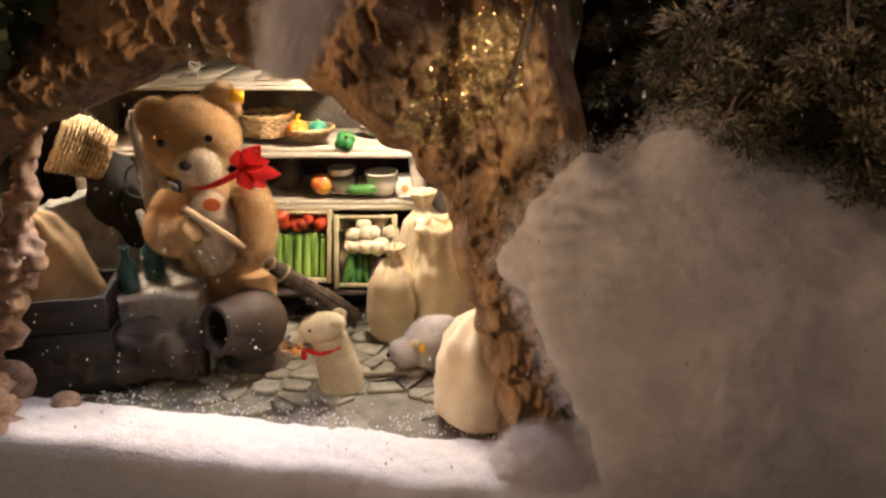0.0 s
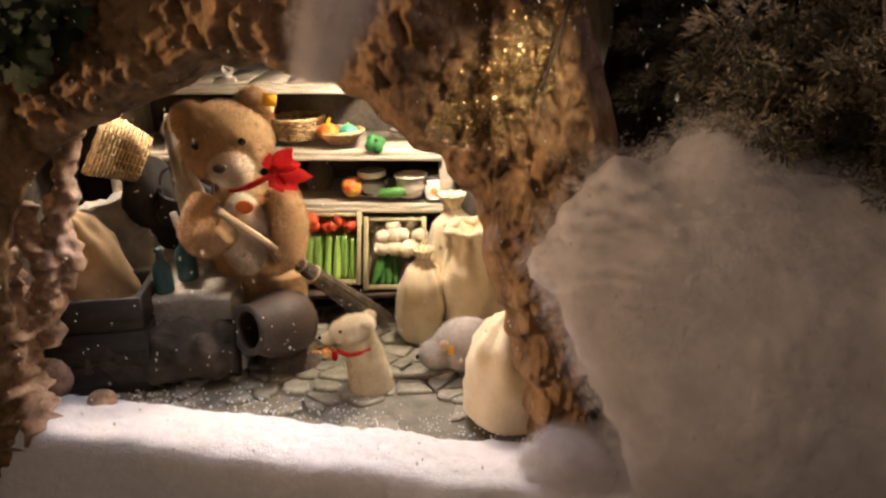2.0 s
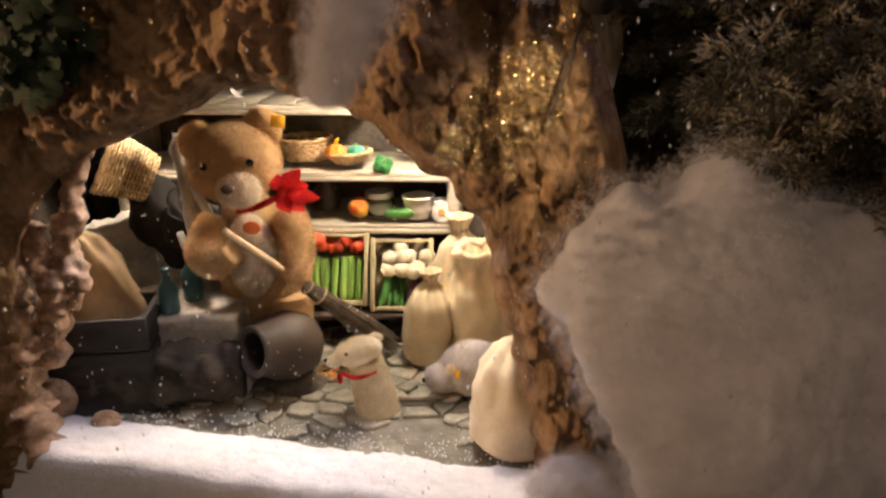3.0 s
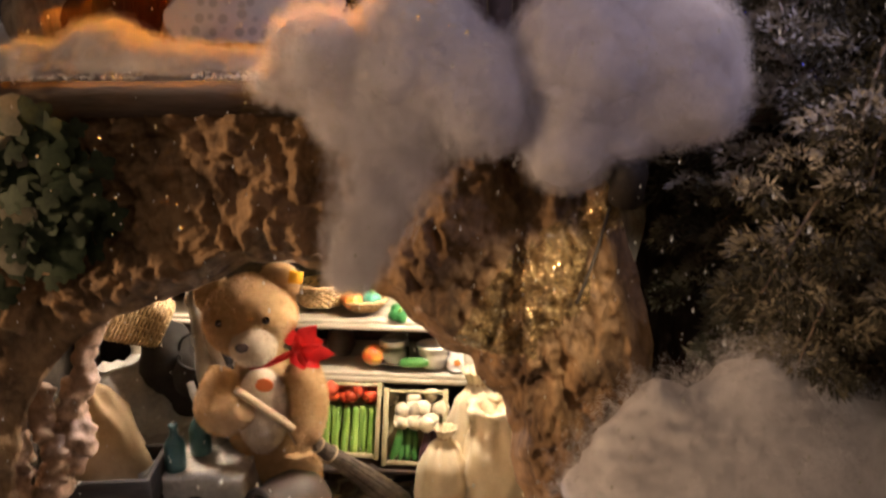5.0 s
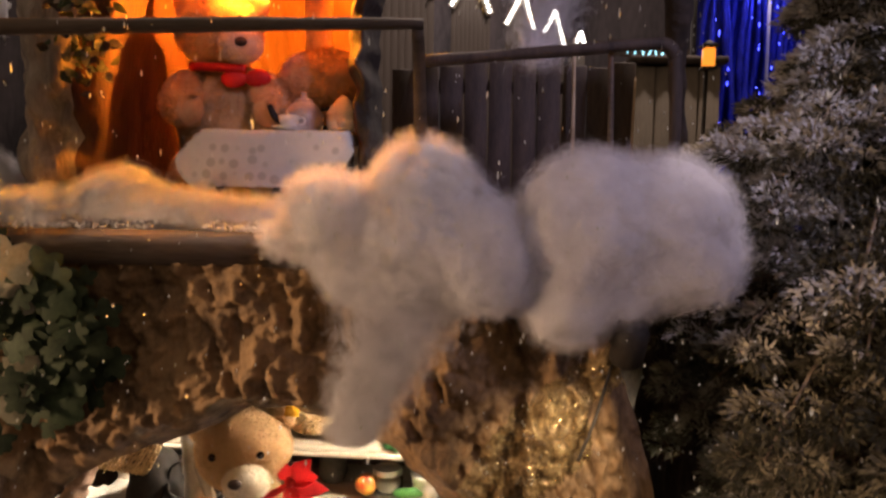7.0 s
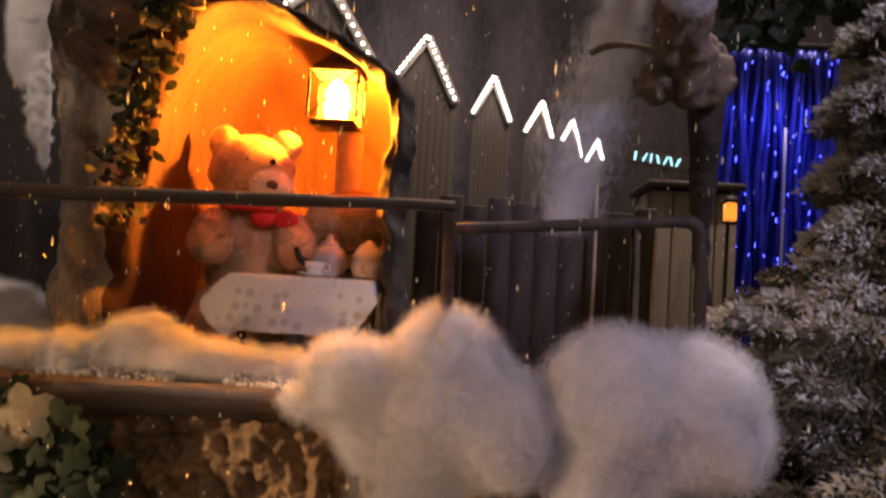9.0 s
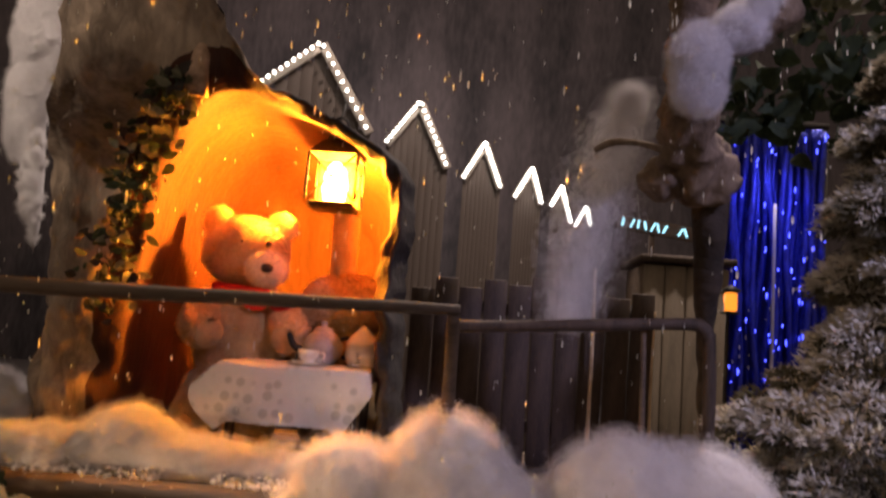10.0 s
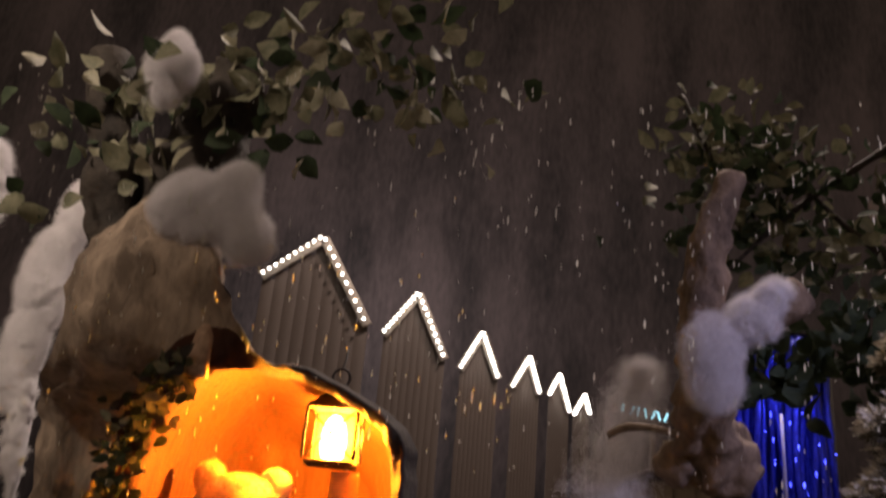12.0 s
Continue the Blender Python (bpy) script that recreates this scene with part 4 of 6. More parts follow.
thing("flat_rock", "dark flat rock under the lying jar", "rock", blob((-0.49, 1.765, 0.108), (0.085, 0.060, 0.040), 4, 0.2, 12), ROCK)
# long log behind the jar
thing("fallen_log", "dark fallen log lying along the ledge", "log", tube([(-1.10, 1.68, 0.180), (-0.85, 1.69, 0.182), (-0.60, 1.71, 0.176)], [0.068, 0.074, 0.066], 30, 70, 0.42, 26), LOGBARK)
thing("round_stone", "small rounded brown stone on the cave floor", "stone", blob((-0.885, 1.555, 0.125), (0.032, 0.028, 0.026), 3, 0.2, 14), ROOT)
thing("round_stone", "rounded dark brown stone by the roots", "stone", blob((-1.02, 1.60, 0.16), (0.055, 0.045, 0.055), 3, 0.2, 10), ROOT)
# cauldron and pale branch hanging behind the bear
cd = thing("black_cauldron", "black iron cauldron on the boulder ledge", "cauldron", at=T(-0.815, 2.04, 0.385) @ pose(0, 0, 0, 6, 10, 0) @ Matrix.Scale(0.72, 4))
part("kettle_body", lathe([(0, 0), (0.06, 0.004), (0.105, 0.05), (0.115, 0.10), (0.098, 0.155), (0.104, 0.165), (0.094, 0.165), (0.088, 0.150), (0.104, 0.10), (0.09, 0.05), (0, 0.02)], 32), IRON, cd)
part("bail_handle", tube([(-0.10, 0, 0.16), (-0.09, 0, 0.23), (0, 0, 0.28), (0.09, 0, 0.23), (0.10, 0, 0.16)], [0.005], 8), IRON, cd)
hn = thing("curved_horn", "pale curved horn hung on the cauldron side", "horn", tube([(-0.80, 1.925, 0.47), (-0.775, 1.90, 0.43), (-0.73, 1.895, 0.42), (-0.70, 1.90, 0.45)], [0.010, 0.011, 0.010, 0.005], 10, 14), PALE_ROCK)
br = thing("pale_branch", "forked pale driftwood branch leaning upright", "branch", at=T(0, 0, 0))
part("stem", tube([(-0.765, 1.95, 0.42), (-0.770, 1.955, 0.55), (-0.785, 1.96, 0.64), (-0.790, 1.97, 0.725)], [0.022, 0.024, 0.021, 0.011], 12, 20, 0.3, 30), PALE_ROCK, br)
part("fork", tube([(-0.768, 1.955, 0.60), (-0.73, 1.94, 0.53), (-0.70, 1.92, 0.47)], [0.015, 0.014, 0.010], 10, 10, 0.2, 30), PALE_ROCK, br)
part("twig", tube([(-0.787, 1.965, 0.64), (-0.81, 1.96, 0.68), (-0.80, 1.96, 0.71)], [0.008, 0.006, 0.003], 8, 8, 0.2, 40), PALE_ROCK, br)
dk = thing("dark_cloak", "black cloth bundle hanging behind the ledge", "cloth", blob((-0.905, 2.055, 0.475), (0.075, 0.050, 0.185), 4, 0.30, 11, m=pose(0, 0, 0, 0, -14, 0)), IRON)


# ---- roots at the cave mouth ----
def root(label, pts, radii, seed):
    return thing("gnarled_root", label, "root", tube([Vector(p) for p in pts], radii, 20, 110, 0.80, 42), ROOT, group="gnarled roots")


root("pinkish brown knobbly root along the cave mouth", [(-0.79, 1.50, 0.775), (-0.845, 1.51, 0.70), (-0.865, 1.52, 0.63), (-0.90, 1.53, 0.56), (-0.885, 1.53, 0.49), (-0.94, 1.53, 0.42), (-0.97, 1.53, 0.30)], [0.012, 0.020, 0.024, 0.028, 0.030, 0.032, 0.036], 1)
root("looped knobbly root beside the cave mouth", [(-0.93, 1.50, 0.62), (-0.945, 1.50, 0.55), (-0.915, 1.50, 0.49), (-0.925, 1.50, 0.43), (-0.965, 1.50, 0.36)], [0.020, 0.026, 0.026, 0.028, 0.024], 2)
root("thick yellowish root at the foot of the cave mouth", [(-0.99, 1.47, 0.60), (-1.00, 1.47, 0.48), (-1.01, 1.47, 0.35), (-1.015, 1.47, 0.22), (-1.00, 1.47, 0.10)], [0.030, 0.038, 0.045, 0.048, 0.055], 3)


# ---- plush animals: each one plain mesh ----
def arm(bm, pts, radii, slot=0):
    return add(bm, tube(pts, radii, 14, 16, 0.06, 30), slot=slot)


def sweeping_bear():
    bm = bmesh.new()
    add(bm, blob((-0.600, 1.92, 0.39), (0.100, 0.095, 0.190), 4, 0.05, 12), slot=0)
    add(bm, blob((-0.590, 1.845, 0.43), (0.062, 0.050, 0.110), 3, 0.05, 12), slot=1)
    add(bm, blob((-0.612, 1.85, 0.672), (0.112, 0.105, 0.098), 4, 0.05, 10, m=pose(0, 0, 0, 0, -10, 0)), slot=0)
    add(bm, blob((-0.578, 1.755, 0.625), (0.052, 0.050, 0.042), 3, 0.04, 12), slot=1)
    for c in ((-0.702, 1.865, 0.720), (-0.540, 1.870, 0.752)):
        add(bm, blob(c, (0.050, 0.024, 0.052), 3, 0.05, 12), slot=0)
    arm(bm, [(-0.500, 1.88, 0.54), (-0.472, 1.84, 0.47), (-0.475, 1.80, 0.405), (-0.50, 1.78, 0.385)], [0.042, 0.046, 0.042, 0.034])
    arm(bm, [(-0.685, 1.87, 0.52), (-0.700, 1.81, 0.46), (-0.66, 1.765, 0.445), (-0.605, 1.745, 0.478)], [0.042, 0.045, 0.042, 0.032])
    for x in (-0.665, -0.53):
        arm(bm, [(x, 1.92, 0.30), (x, 1.91, 0.20), (x, 1.89, 0.125)], [0.070, 0.062, 0.050])
        add(bm, blob((x, 1.86, 0.132), (0.048, 0.070, 0.034), 3), slot=0)
    hairs(bm, 170000, 0.0080, 0.0006, None, 0.40, 5, lean=0.42)
    add(bm, blob((-0.590, 1.708, 0.638), (0.016, 0.010, 0.012), 3), slot=2)
    for c in ((-0.655, 1.752, 0.682), (-0.545, 1.752, 0.690)):
        add(bm, blob(c, 0.0095, 3), slot=3)
    # bow at the neck, ear tag, chest tag
    for a, ln2, tw in ((48, 0.075, 10), (15, 0.070, -25), (-12, 0.095, 20), (-42, 0.075, -15), (100, 0.045, 0), (-75, 0.06, 30)):
        add(bm, leaf(ln2, 0.050, 0.1), T(-0.494, 1.82, 0.603) @ pose(0, 0, 0, 0, -a, 0) @ pose(0, 0, 0, 75 + tw, 0, 0), 4)
    add(bm, blob((-0.492, 1.82, 0.605), (0.014, 0.014, 0.014), 2), slot=4)
    add(bm, tube([(-0.50, 1.83, 0.592), (-0.55, 1.80, 0.572), (-0.60, 1.79, 0.565)], [0.008, 0.008, 0.008], 8, 10), slot=4)
    add(bm, box(0.034, 0.004, 0.030, 0.001), T(-0.490, 1.829, 0.774) @ pose(0, 0, 0, 0, 10, 20), 5)
    add(bm, blob((-0.560, 1.765, 0.528), (0.022, 0.004, 0.017), 3), slot=6)
    return thing("teddy_bear", "golden brown plush teddy bear sweeping, with a red bow", "teddy bear", bm, [FUR, PALEFUR, NOSE, EYE_BLACK, RED_CLOTH, TAG_YELLOW, TAG_ORANGE])


sweeping_bear()


def broom():
    ob = thing("twig_broom", "birch twig broom with a pale wooden handle", "broom", at=T(0, 0, 0))
    a, b, c = Vector((-0.592, 1.715, 0.522)), Vector((-0.445, 1.80, 0.362)), Vector((-0.255, 1.955, 0.120))
    part("handle", tube([a + (a - b) * 0.1, a, b], [0.009, 0.010, 0.010], 10), STICKWOOD, ob)
    r = random.Random(4)
    bm = bmesh.new()
    d = (c - b).normalized()
    s1 = d.cross(Vector((0, 0, 1))).normalized()
    s2 = d.cross(s1)
    for k in range(150):
        ang, q = r.uniform(0, 6.283), math.sqrt(r.random())
        o = s1 * math.cos(ang) * q + s2 * math.sin(ang) * q
        end = b + d * (c - b).length * r.uniform(0.75, 1.03) + o * 0.036
        end.z = max(end.z, FLOOR + 0.012)
        add(bm, tube([b - d * 0.03 + o * 0.012, b + d * 0.06 + o * 0.020, end], [0.0024, 0.002, 0.0008], 4, 4))
    part("brush", bm, TWIG, ob, kind="stuff")
    for u in (0.0, 0.045):
        p = b + d * u
        part("binding", tube([p + (s1 * math.cos(0.5236 * i) + s2 * math.sin(0.5236 * i)) * (0.018 + u * 0.1) for i in range(13)], [0.003], 6, 24, cap=False), STICKWOOD, ob)


broom()


def small_animals():
    # cream rodent with a red scarf, upright
    bm = bmesh.new()
    add(bm, tube([(-0.262, 1.645, 0.10), (-0.272, 1.645, 0.17), (-0.285, 1.645, 0.235)], [0.055, 0.047, 0.040], 20, 14, 0.05, 20), slot=0)
    add(bm, blob((-0.300, 1.635, 0.262), (0.058, 0.040, 0.034), 4, 0.08, 14, m=pose(0, 0, 0, 0, -14, 0)), slot=0)
    add(bm, blob((-0.355, 1.625, 0.244), (0.020, 0.017, 0.015), 3), slot=0)
    for y in (1.610, 1.672):
        add(bm, blob((-0.262, y, 0.282), (0.017, 0.006, 0.012), 3), slot=0)
    hairs(bm, 14000, 0.0045, 0.0007, None, 0.15, 8, lean=0.35)
    add(bm, tube([(-0.335, 1.612, 0.218), (-0.30, 1.600, 0.212), (-0.255, 1.612, 0.222)], [0.006, 0.005, 0.004], 8, 10), slot=1)
    add(bm, blob((-0.342, 1.612, 0.204), (0.007, 0.005, 0.014), 3), slot=1)
    add(bm, blob((-0.374, 1.620, 0.247), 0.005, 2), slot=2)
    add(bm, blob((-0.322, 1.600, 0.272), 0.004, 2), slot=2)
    thing("plush_marmot", "cream plush rodent standing, with a red scarf", "plush toy", bm, [CREAMFUR, RED_CLOTH, EYE_BLACK])
    # grey rodent crouching
    bm = bmesh.new()
    add(bm, blob((-0.035, 1.72, 0.175), (0.085, 0.058, 0.070), 4, 0.06, 12, m=pose(0, 0, 0, 0, -8, 0)), slot=0)
    add(bm, blob((-0.108, 1.70, 0.160), (0.045, 0.038, 0.038), 3, 0.06, 14), slot=0)
    for y in (1.668, 1.725):
        add(bm, blob((-0.085, y, 0.198), (0.012, 0.006, 0.014), 3), slot=1)
    for x in (-0.09, 0.0):
        add(bm, blob((x, 1.69, 0.112), (0.026, 0.020, 0.014), 3), slot=0)
    hairs(bm, 16000, 0.005, 0.0007, None, 0.15, 9, lean=0.35)
    add(bm, blob((-0.150, 1.69, 0.158), 0.007, 2), slot=2)
    add(bm, box(0.012, 0.003, 0.022, 0.001), T(-0.068, 1.655, 0.192), 3)
    thing("plush_mouse", "grey plush mouse crouching beside the sack", "plush toy", bm, [GREYFUR, PALEFUR, EYE_BLACK, TAG_YELLOW])


small_animals()
thing("floor_stick", "thin dark stick lying across the flagstones", "stick", tube([(-0.225, 1.665, 0.122), (-0.17, 1.66, 0.120), (-0.10, 1.675, 0.121), (-0.05, 1.69, 0.122)], [0.008, 0.006, 0.006, 0.005], 8, 14, 0.25, 40), TWIG)
bm = bmesh.new()
r = random.Random(2)
for k in range(60):
    add(bm, leaf(r.uniform(0.012, 0.022), 0.008), T(-0.435 + r.gauss(0, 0.03), 1.80 + r.gauss(0, 0.03), 0.122 + r.uniform(0, 0.014)) @ pose(0, 0, 0, r.uniform(-40, 40), r.uniform(-40, 40), r.uniform(0, 360)))
thing("dry_leaves", "swept heap of orange dry leaves", "leaves", bm, PETAL, kind="stuff")

# ---- snow in front of the cave ----
bm = bmesh.new()
bmesh.ops.create_grid(bm, x_segments=150, y_segments=40, size=0.5)
for v in bm.verts:
    u, w = v.co.x + 0.5, v.co.y + 0.5
    x = -1.75 + 2.1 * u
    back = 1.665 - 0.215 * max(0, x + 1.17) + 0.02 * noise.noise(Vector((x * 7, 0, 0)))
    front = back - 0.19 + 0.012 * noise.noise(Vector((x * 5, 3, 0)))
    s = w
    if s > 0.45:
        k = (s - 0.45) / 0.55
        y = front + (back - front) * k
        z = 0.098 + 0.042 * math.sin(math.pi * min(1, (1 - k) * 0.62 + 0.0)) ** 0.8
    else:
        k = s / 0.45
        y = front - 0.10 * (1 - k) ** 0.70
        z = 0.137 - 0.48 * (1 - k) ** 1.6
    p = Vector((x, y, 0))
    z += 0.006 * noise.noise(p * 25) + 0.004 * noise.noise(p * 70)
    v.co = Vector((x, y, z))
fibres(bm, 30000, 0.012, 0.0003, 0, 3)
thing("snow_bank", "glittering white artificial snow along the cave mouth", "snow", bm, GRANULE, kind="stuff")
bm = bmesh.new()
r = random.Random(6)
for k in range(420):
    x = r.uniform(-1.0, 0.12)
    y = 1.655 - 0.215 * max(0, x + 1.17) + abs(r.gauss(0, 0.05))
    add(bm, blob((x, y, FLOOR + 0.012), r.uniform(0.0012, 0.0032), 1))
thing("snow_crumbs", "scattered white snow crumbs on the cave floor", "snow", bm, GRANULE, kind="stuff")
cotton("cotton_heap", "white cotton snow at the foot of the pillar", [((0.135, 1.27, 0.115), (0.085, 0.075, 0.10)), ((0.19, 1.24, 0.02), (0.09, 0.09, 0.16))], 4)
cotton("cotton_drift", "large brownish white cotton drift beside the pillar",
       [((0.105, 1.22, 0.580), (0.055, 0.05, 0.070)), ((0.155, 1.21, 0.625), (0.065, 0.06, 0.085)), ((0.220, 1.20, 0.695), (0.078, 0.06, 0.078)), ((0.20, 1.18, 0.54), (0.080, 0.06, 0.105)), ((0.390, 1.22, 0.692), (0.105, 0.08, 0.092)), ((0.30, 1.23, 0.61), (0.11, 0.08, 0.115)), ((0.46, 1.22, 0.60), (0.12, 0.09, 0.12)), ((0.58, 1.25, 0.60), (0.15, 0.10, 0.125)), ((0.74, 1.25, 0.50), (0.18, 0.11, 0.15)),
        ((0.34, 1.20, 0.48), (0.19, 0.10, 0.20)), ((0.46, 1.18, 0.27), (0.215, 0.12, 0.36)), ((0.72, 1.19, 0.20), (0.20, 0.13, 0.40))], 5, amp=0.050, freq=7, sub=6, count=520000, loft=0.060)

# ---- terrace snow ----
bm = bmesh.new()
r = random.Random(16)
for k in range(900):
    x = r.uniform(-1.55, -0.34)
    if noise.noise(Vector((x * 6, 0, 2))) > -0.25:
        y = r.uniform(1.352, 1.392)
        add(bm, blob((x, y, 1.2225 + r.uniform(0, 0.010) * (y - 1.345) / 0.04), r.uniform(0.0020, 0.0055), 1))
thing("snow_crumbs", "granular snow crumbs along the terrace board", "snow", bm, COTTON, kind="stuff")
cotton("cotton_heap", "orange-lit cotton snow along the terrace board",
       [((-1.15, 1.43, 1.24), (0.20, 0.06, 0.045)), ((-0.90, 1.43, 1.235), (0.18, 0.06, 0.050)), ((-0.73, 1.46, 1.265), (0.085, 0.06, 0.062)), ((-0.60, 1.44, 1.240), (0.12, 0.06, 0.050)), ((-0.45, 1.45, 1.235), (0.10, 0.06, 0.050))], 6, amp=0.030, freq=15, loft=0.020)
cotton("cotton_heap", "big cotton snow heap draped down over the terrace edge",
       [((-0.285, 1.28, 1.250), (0.072, 0.07, 0.072)), ((-0.155, 1.28, 1.255), (0.105, 0.08, 0.105)), ((-0.07, 1.27, 1.20), (0.085, 0.075, 0.090)), ((-0.23, 1.30, 1.185), (0.11, 0.07, 0.075)), ((-0.36, 1.30, 1.215), (0.06, 0.05, 0.035)), ((-0.17, 1.28, 1.15), (0.075, 0.045, 0.060))], 7, sub=6, amp=0.034, freq=10, count=220000)
wisp("cotton_wisp", "cotton veil trailing down over the bark wall", [(-0.165, 1.27, 1.22), (-0.175, 1.265, 1.14), (-0.205, 1.26, 1.05), (-0.240, 1.26, 0.97), (-0.265, 1.27, 0.90)], [0.070, 0.095, 0.070, 0.050, 0.028], 17, 170000, 0.22, 0.020)
cotton("cotton_heap", "rounded bluish cotton snow heap over the edge",
       [((0.10, 1.27, 1.245), (0.115, 0.09, 0.105)), ((0.225, 1.27, 1.245), (0.105, 0.09, 0.105)), ((0.285, 1.26, 1.19), (0.065, 0.07, 0.065)), ((0.08, 1.29, 1.14), (0.080, 0.07, 0.075)), ((0.18, 1.29, 1.15), (0.07, 0.06, 0.05))], 8)


# ---- spot lamp can over the pillar ----
sp = thing("spot_lamp", "black spot lamp can mounted over the pillar", "lamp", at=T(0.175, 1.28, 1.065) @ pose(0, 0, 0, 30, 0, 0) @ Matrix.Scale(0.8, 4))
part("lamp_can", lathe([(0.030, -0.05), (0.034, -0.05), (0.036, 0.02), (0.026, 0.045), (0, 0.048)], 24), IRON, sp)
part("lamp_stem", tube([(0, 0, 0.045), (0, 0.03, 0.07), (0, 0.12, 0.09)], [0.006], 8), IRON, sp)

thing("dark_stick", "thin dark stick leaning on the pillar", "stick", tube([(0.105, 1.315, 0.855), (0.128, 1.30, 0.93), (0.152, 1.30, 1.02)], [0.003, 0.003, 0.0025], 7, 12, 0.2, 40), DARK_BARK)

# ---- terrace: table with cloth, dishes, bear ----
tb = thing("tea_table", "small dark wooden table under a cloth", "table", at=T(-0.475, 1.72, TERRACE))
part("tabletop", box(0.29, 0.22, 0.012, 0.003), DARKWOOD, tb, at=T(0, 0, 0.230))
for x in (-0.12, 0.12):
    for y in (-0.09, 0.09):
        part("leg", box(0.016, 0.016, 0.224, 0.002), DARKWOOD, tb, at=T(x, y, 0.112))
bm = bmesh.new()
N = 44
rows = []
for i in range(N + 1):
    row = []
    for j in range(N + 1):
        u, v = (i / N - 0.5) * 2, (j / N - 0.5) * 2
        x, y = u * 0.170, v * 0.205
        ox, oy = max(0, abs(x) - 0.150), max(0, abs(y) - 0.115)
        drop = max(ox, oy) * 1.0 + min(ox, oy) * 0.75
        cx = math.copysign(min(abs(x), 0.150) + ox * 0.28 + min(ox, oy) * 1.1, x)
        cy = math.copysign(min(abs(y), 0.115) + oy * 0.16, y)
        if y < 0:
            fall = min(1, oy / 0.09)
            cx += max(0, -u) * (0.035 * fall - 0.040 * math.sin(math.pi * fall)) - max(0, u) * 0.075 * fall
        wave = 0.010 * math.sin(26 * (x if oy > ox else y)) * min(1, drop * 12)
        row.append(bm.verts.new((cx + (wave if ox > oy else 0), cy + (wave if oy >= ox else 0), 0.2405 - drop * 1.28 + 0.002 * noise.noise(Vector((x * 30, y * 30, 0))))))
    rows.append(row)
for a, b in zip(rows, rows[1:]):
    for j in range(N):
        bm.faces.new((a[j], b[j], b[j + 1], a[j + 1]))
thing("tablecloth", "white patterned cloth hanging over the tea table", "tablecloth", bm, CLOTH, at=T(-0.475, 1.72, TERRACE))
ZT = TERRACE + 0.2425


def saucer_cup(m, r=1.0):
    ob = thing("tea_cup", "white cup on its saucer on the table", "cup", at=m, group="tea cups")
    part("saucer", lathe([(0, 0), (0.018, 0), (0.036, 0.006), (0.036, 0.008), (0.017, 0.003), (0, 0.003)], 24), WHITE_CHINA, ob)
    body = part("cup_body", lathe([(0, 0.003), (0.011, 0.003), (0.020, 0.016), (0.022, 0.030), (0.020, 0.030), (0.018, 0.016), (0, 0.007)], 24), WHITE_CHINA, ob)
    part("handle", tube([(0.020, 0, 0.025), (0.031, 0, 0.024), (0.030, 0, 0.013), (0.019, 0, 0.012)], [0.0025], 6), WHITE_CHINA, body)
    return ob


saucer_cup(T(-0.455, 1.645, ZT))
saucer_cup(T(-0.345, 1.70, ZT))
tp = thing("tea_pot", "dark and grey teapot on the table", "teapot", at=T(-0.45, 1.76, ZT))
pb = part("pot_body", lathe([(0, 0), (0.026, 0), (0.043, 0.022), (0.044, 0.040), (0.030, 0.062), (0.020, 0.068), (0, 0.070)], 28), GREY_POT, tp)
part("lid", lathe([(0.022, 0.066), (0.018, 0.076), (0.006, 0.080), (0.008, 0.090), (0, 0.093)], 20), GREY_POT, pb)
part("spout", tube([(-0.036, -0.01, 0.025), (-0.058, -0.02, 0.035), (-0.070, -0.025, 0.060)], [0.011, 0.008, 0.005], 8), IRON, tp)
part("handle", tube([(0.036, 0.01, 0.055), (0.066, 0.015, 0.055), (0.064, 0.015, 0.020), (0.040, 0.01, 0.016)], [0.005], 8), IRON, tp)
hs = thing("sugar_bowl", "white china sugar bowl with a pointed lid", "bowl", at=T(-0.365, 1.775, ZT))
bb = part("bowl_body", lathe([(0, 0), (0.030, 0), (0.038, 0.02), (0.036, 0.045), (0.032, 0.045), (0.034, 0.02), (0, 0.006)], 24), WHITE_CHINA, hs)
part("lid", lathe([(0.039, 0.045), (0.030, 0.060), (0.010, 0.082), (0, 0.088)], 24), WHITE_CHINA, bb)


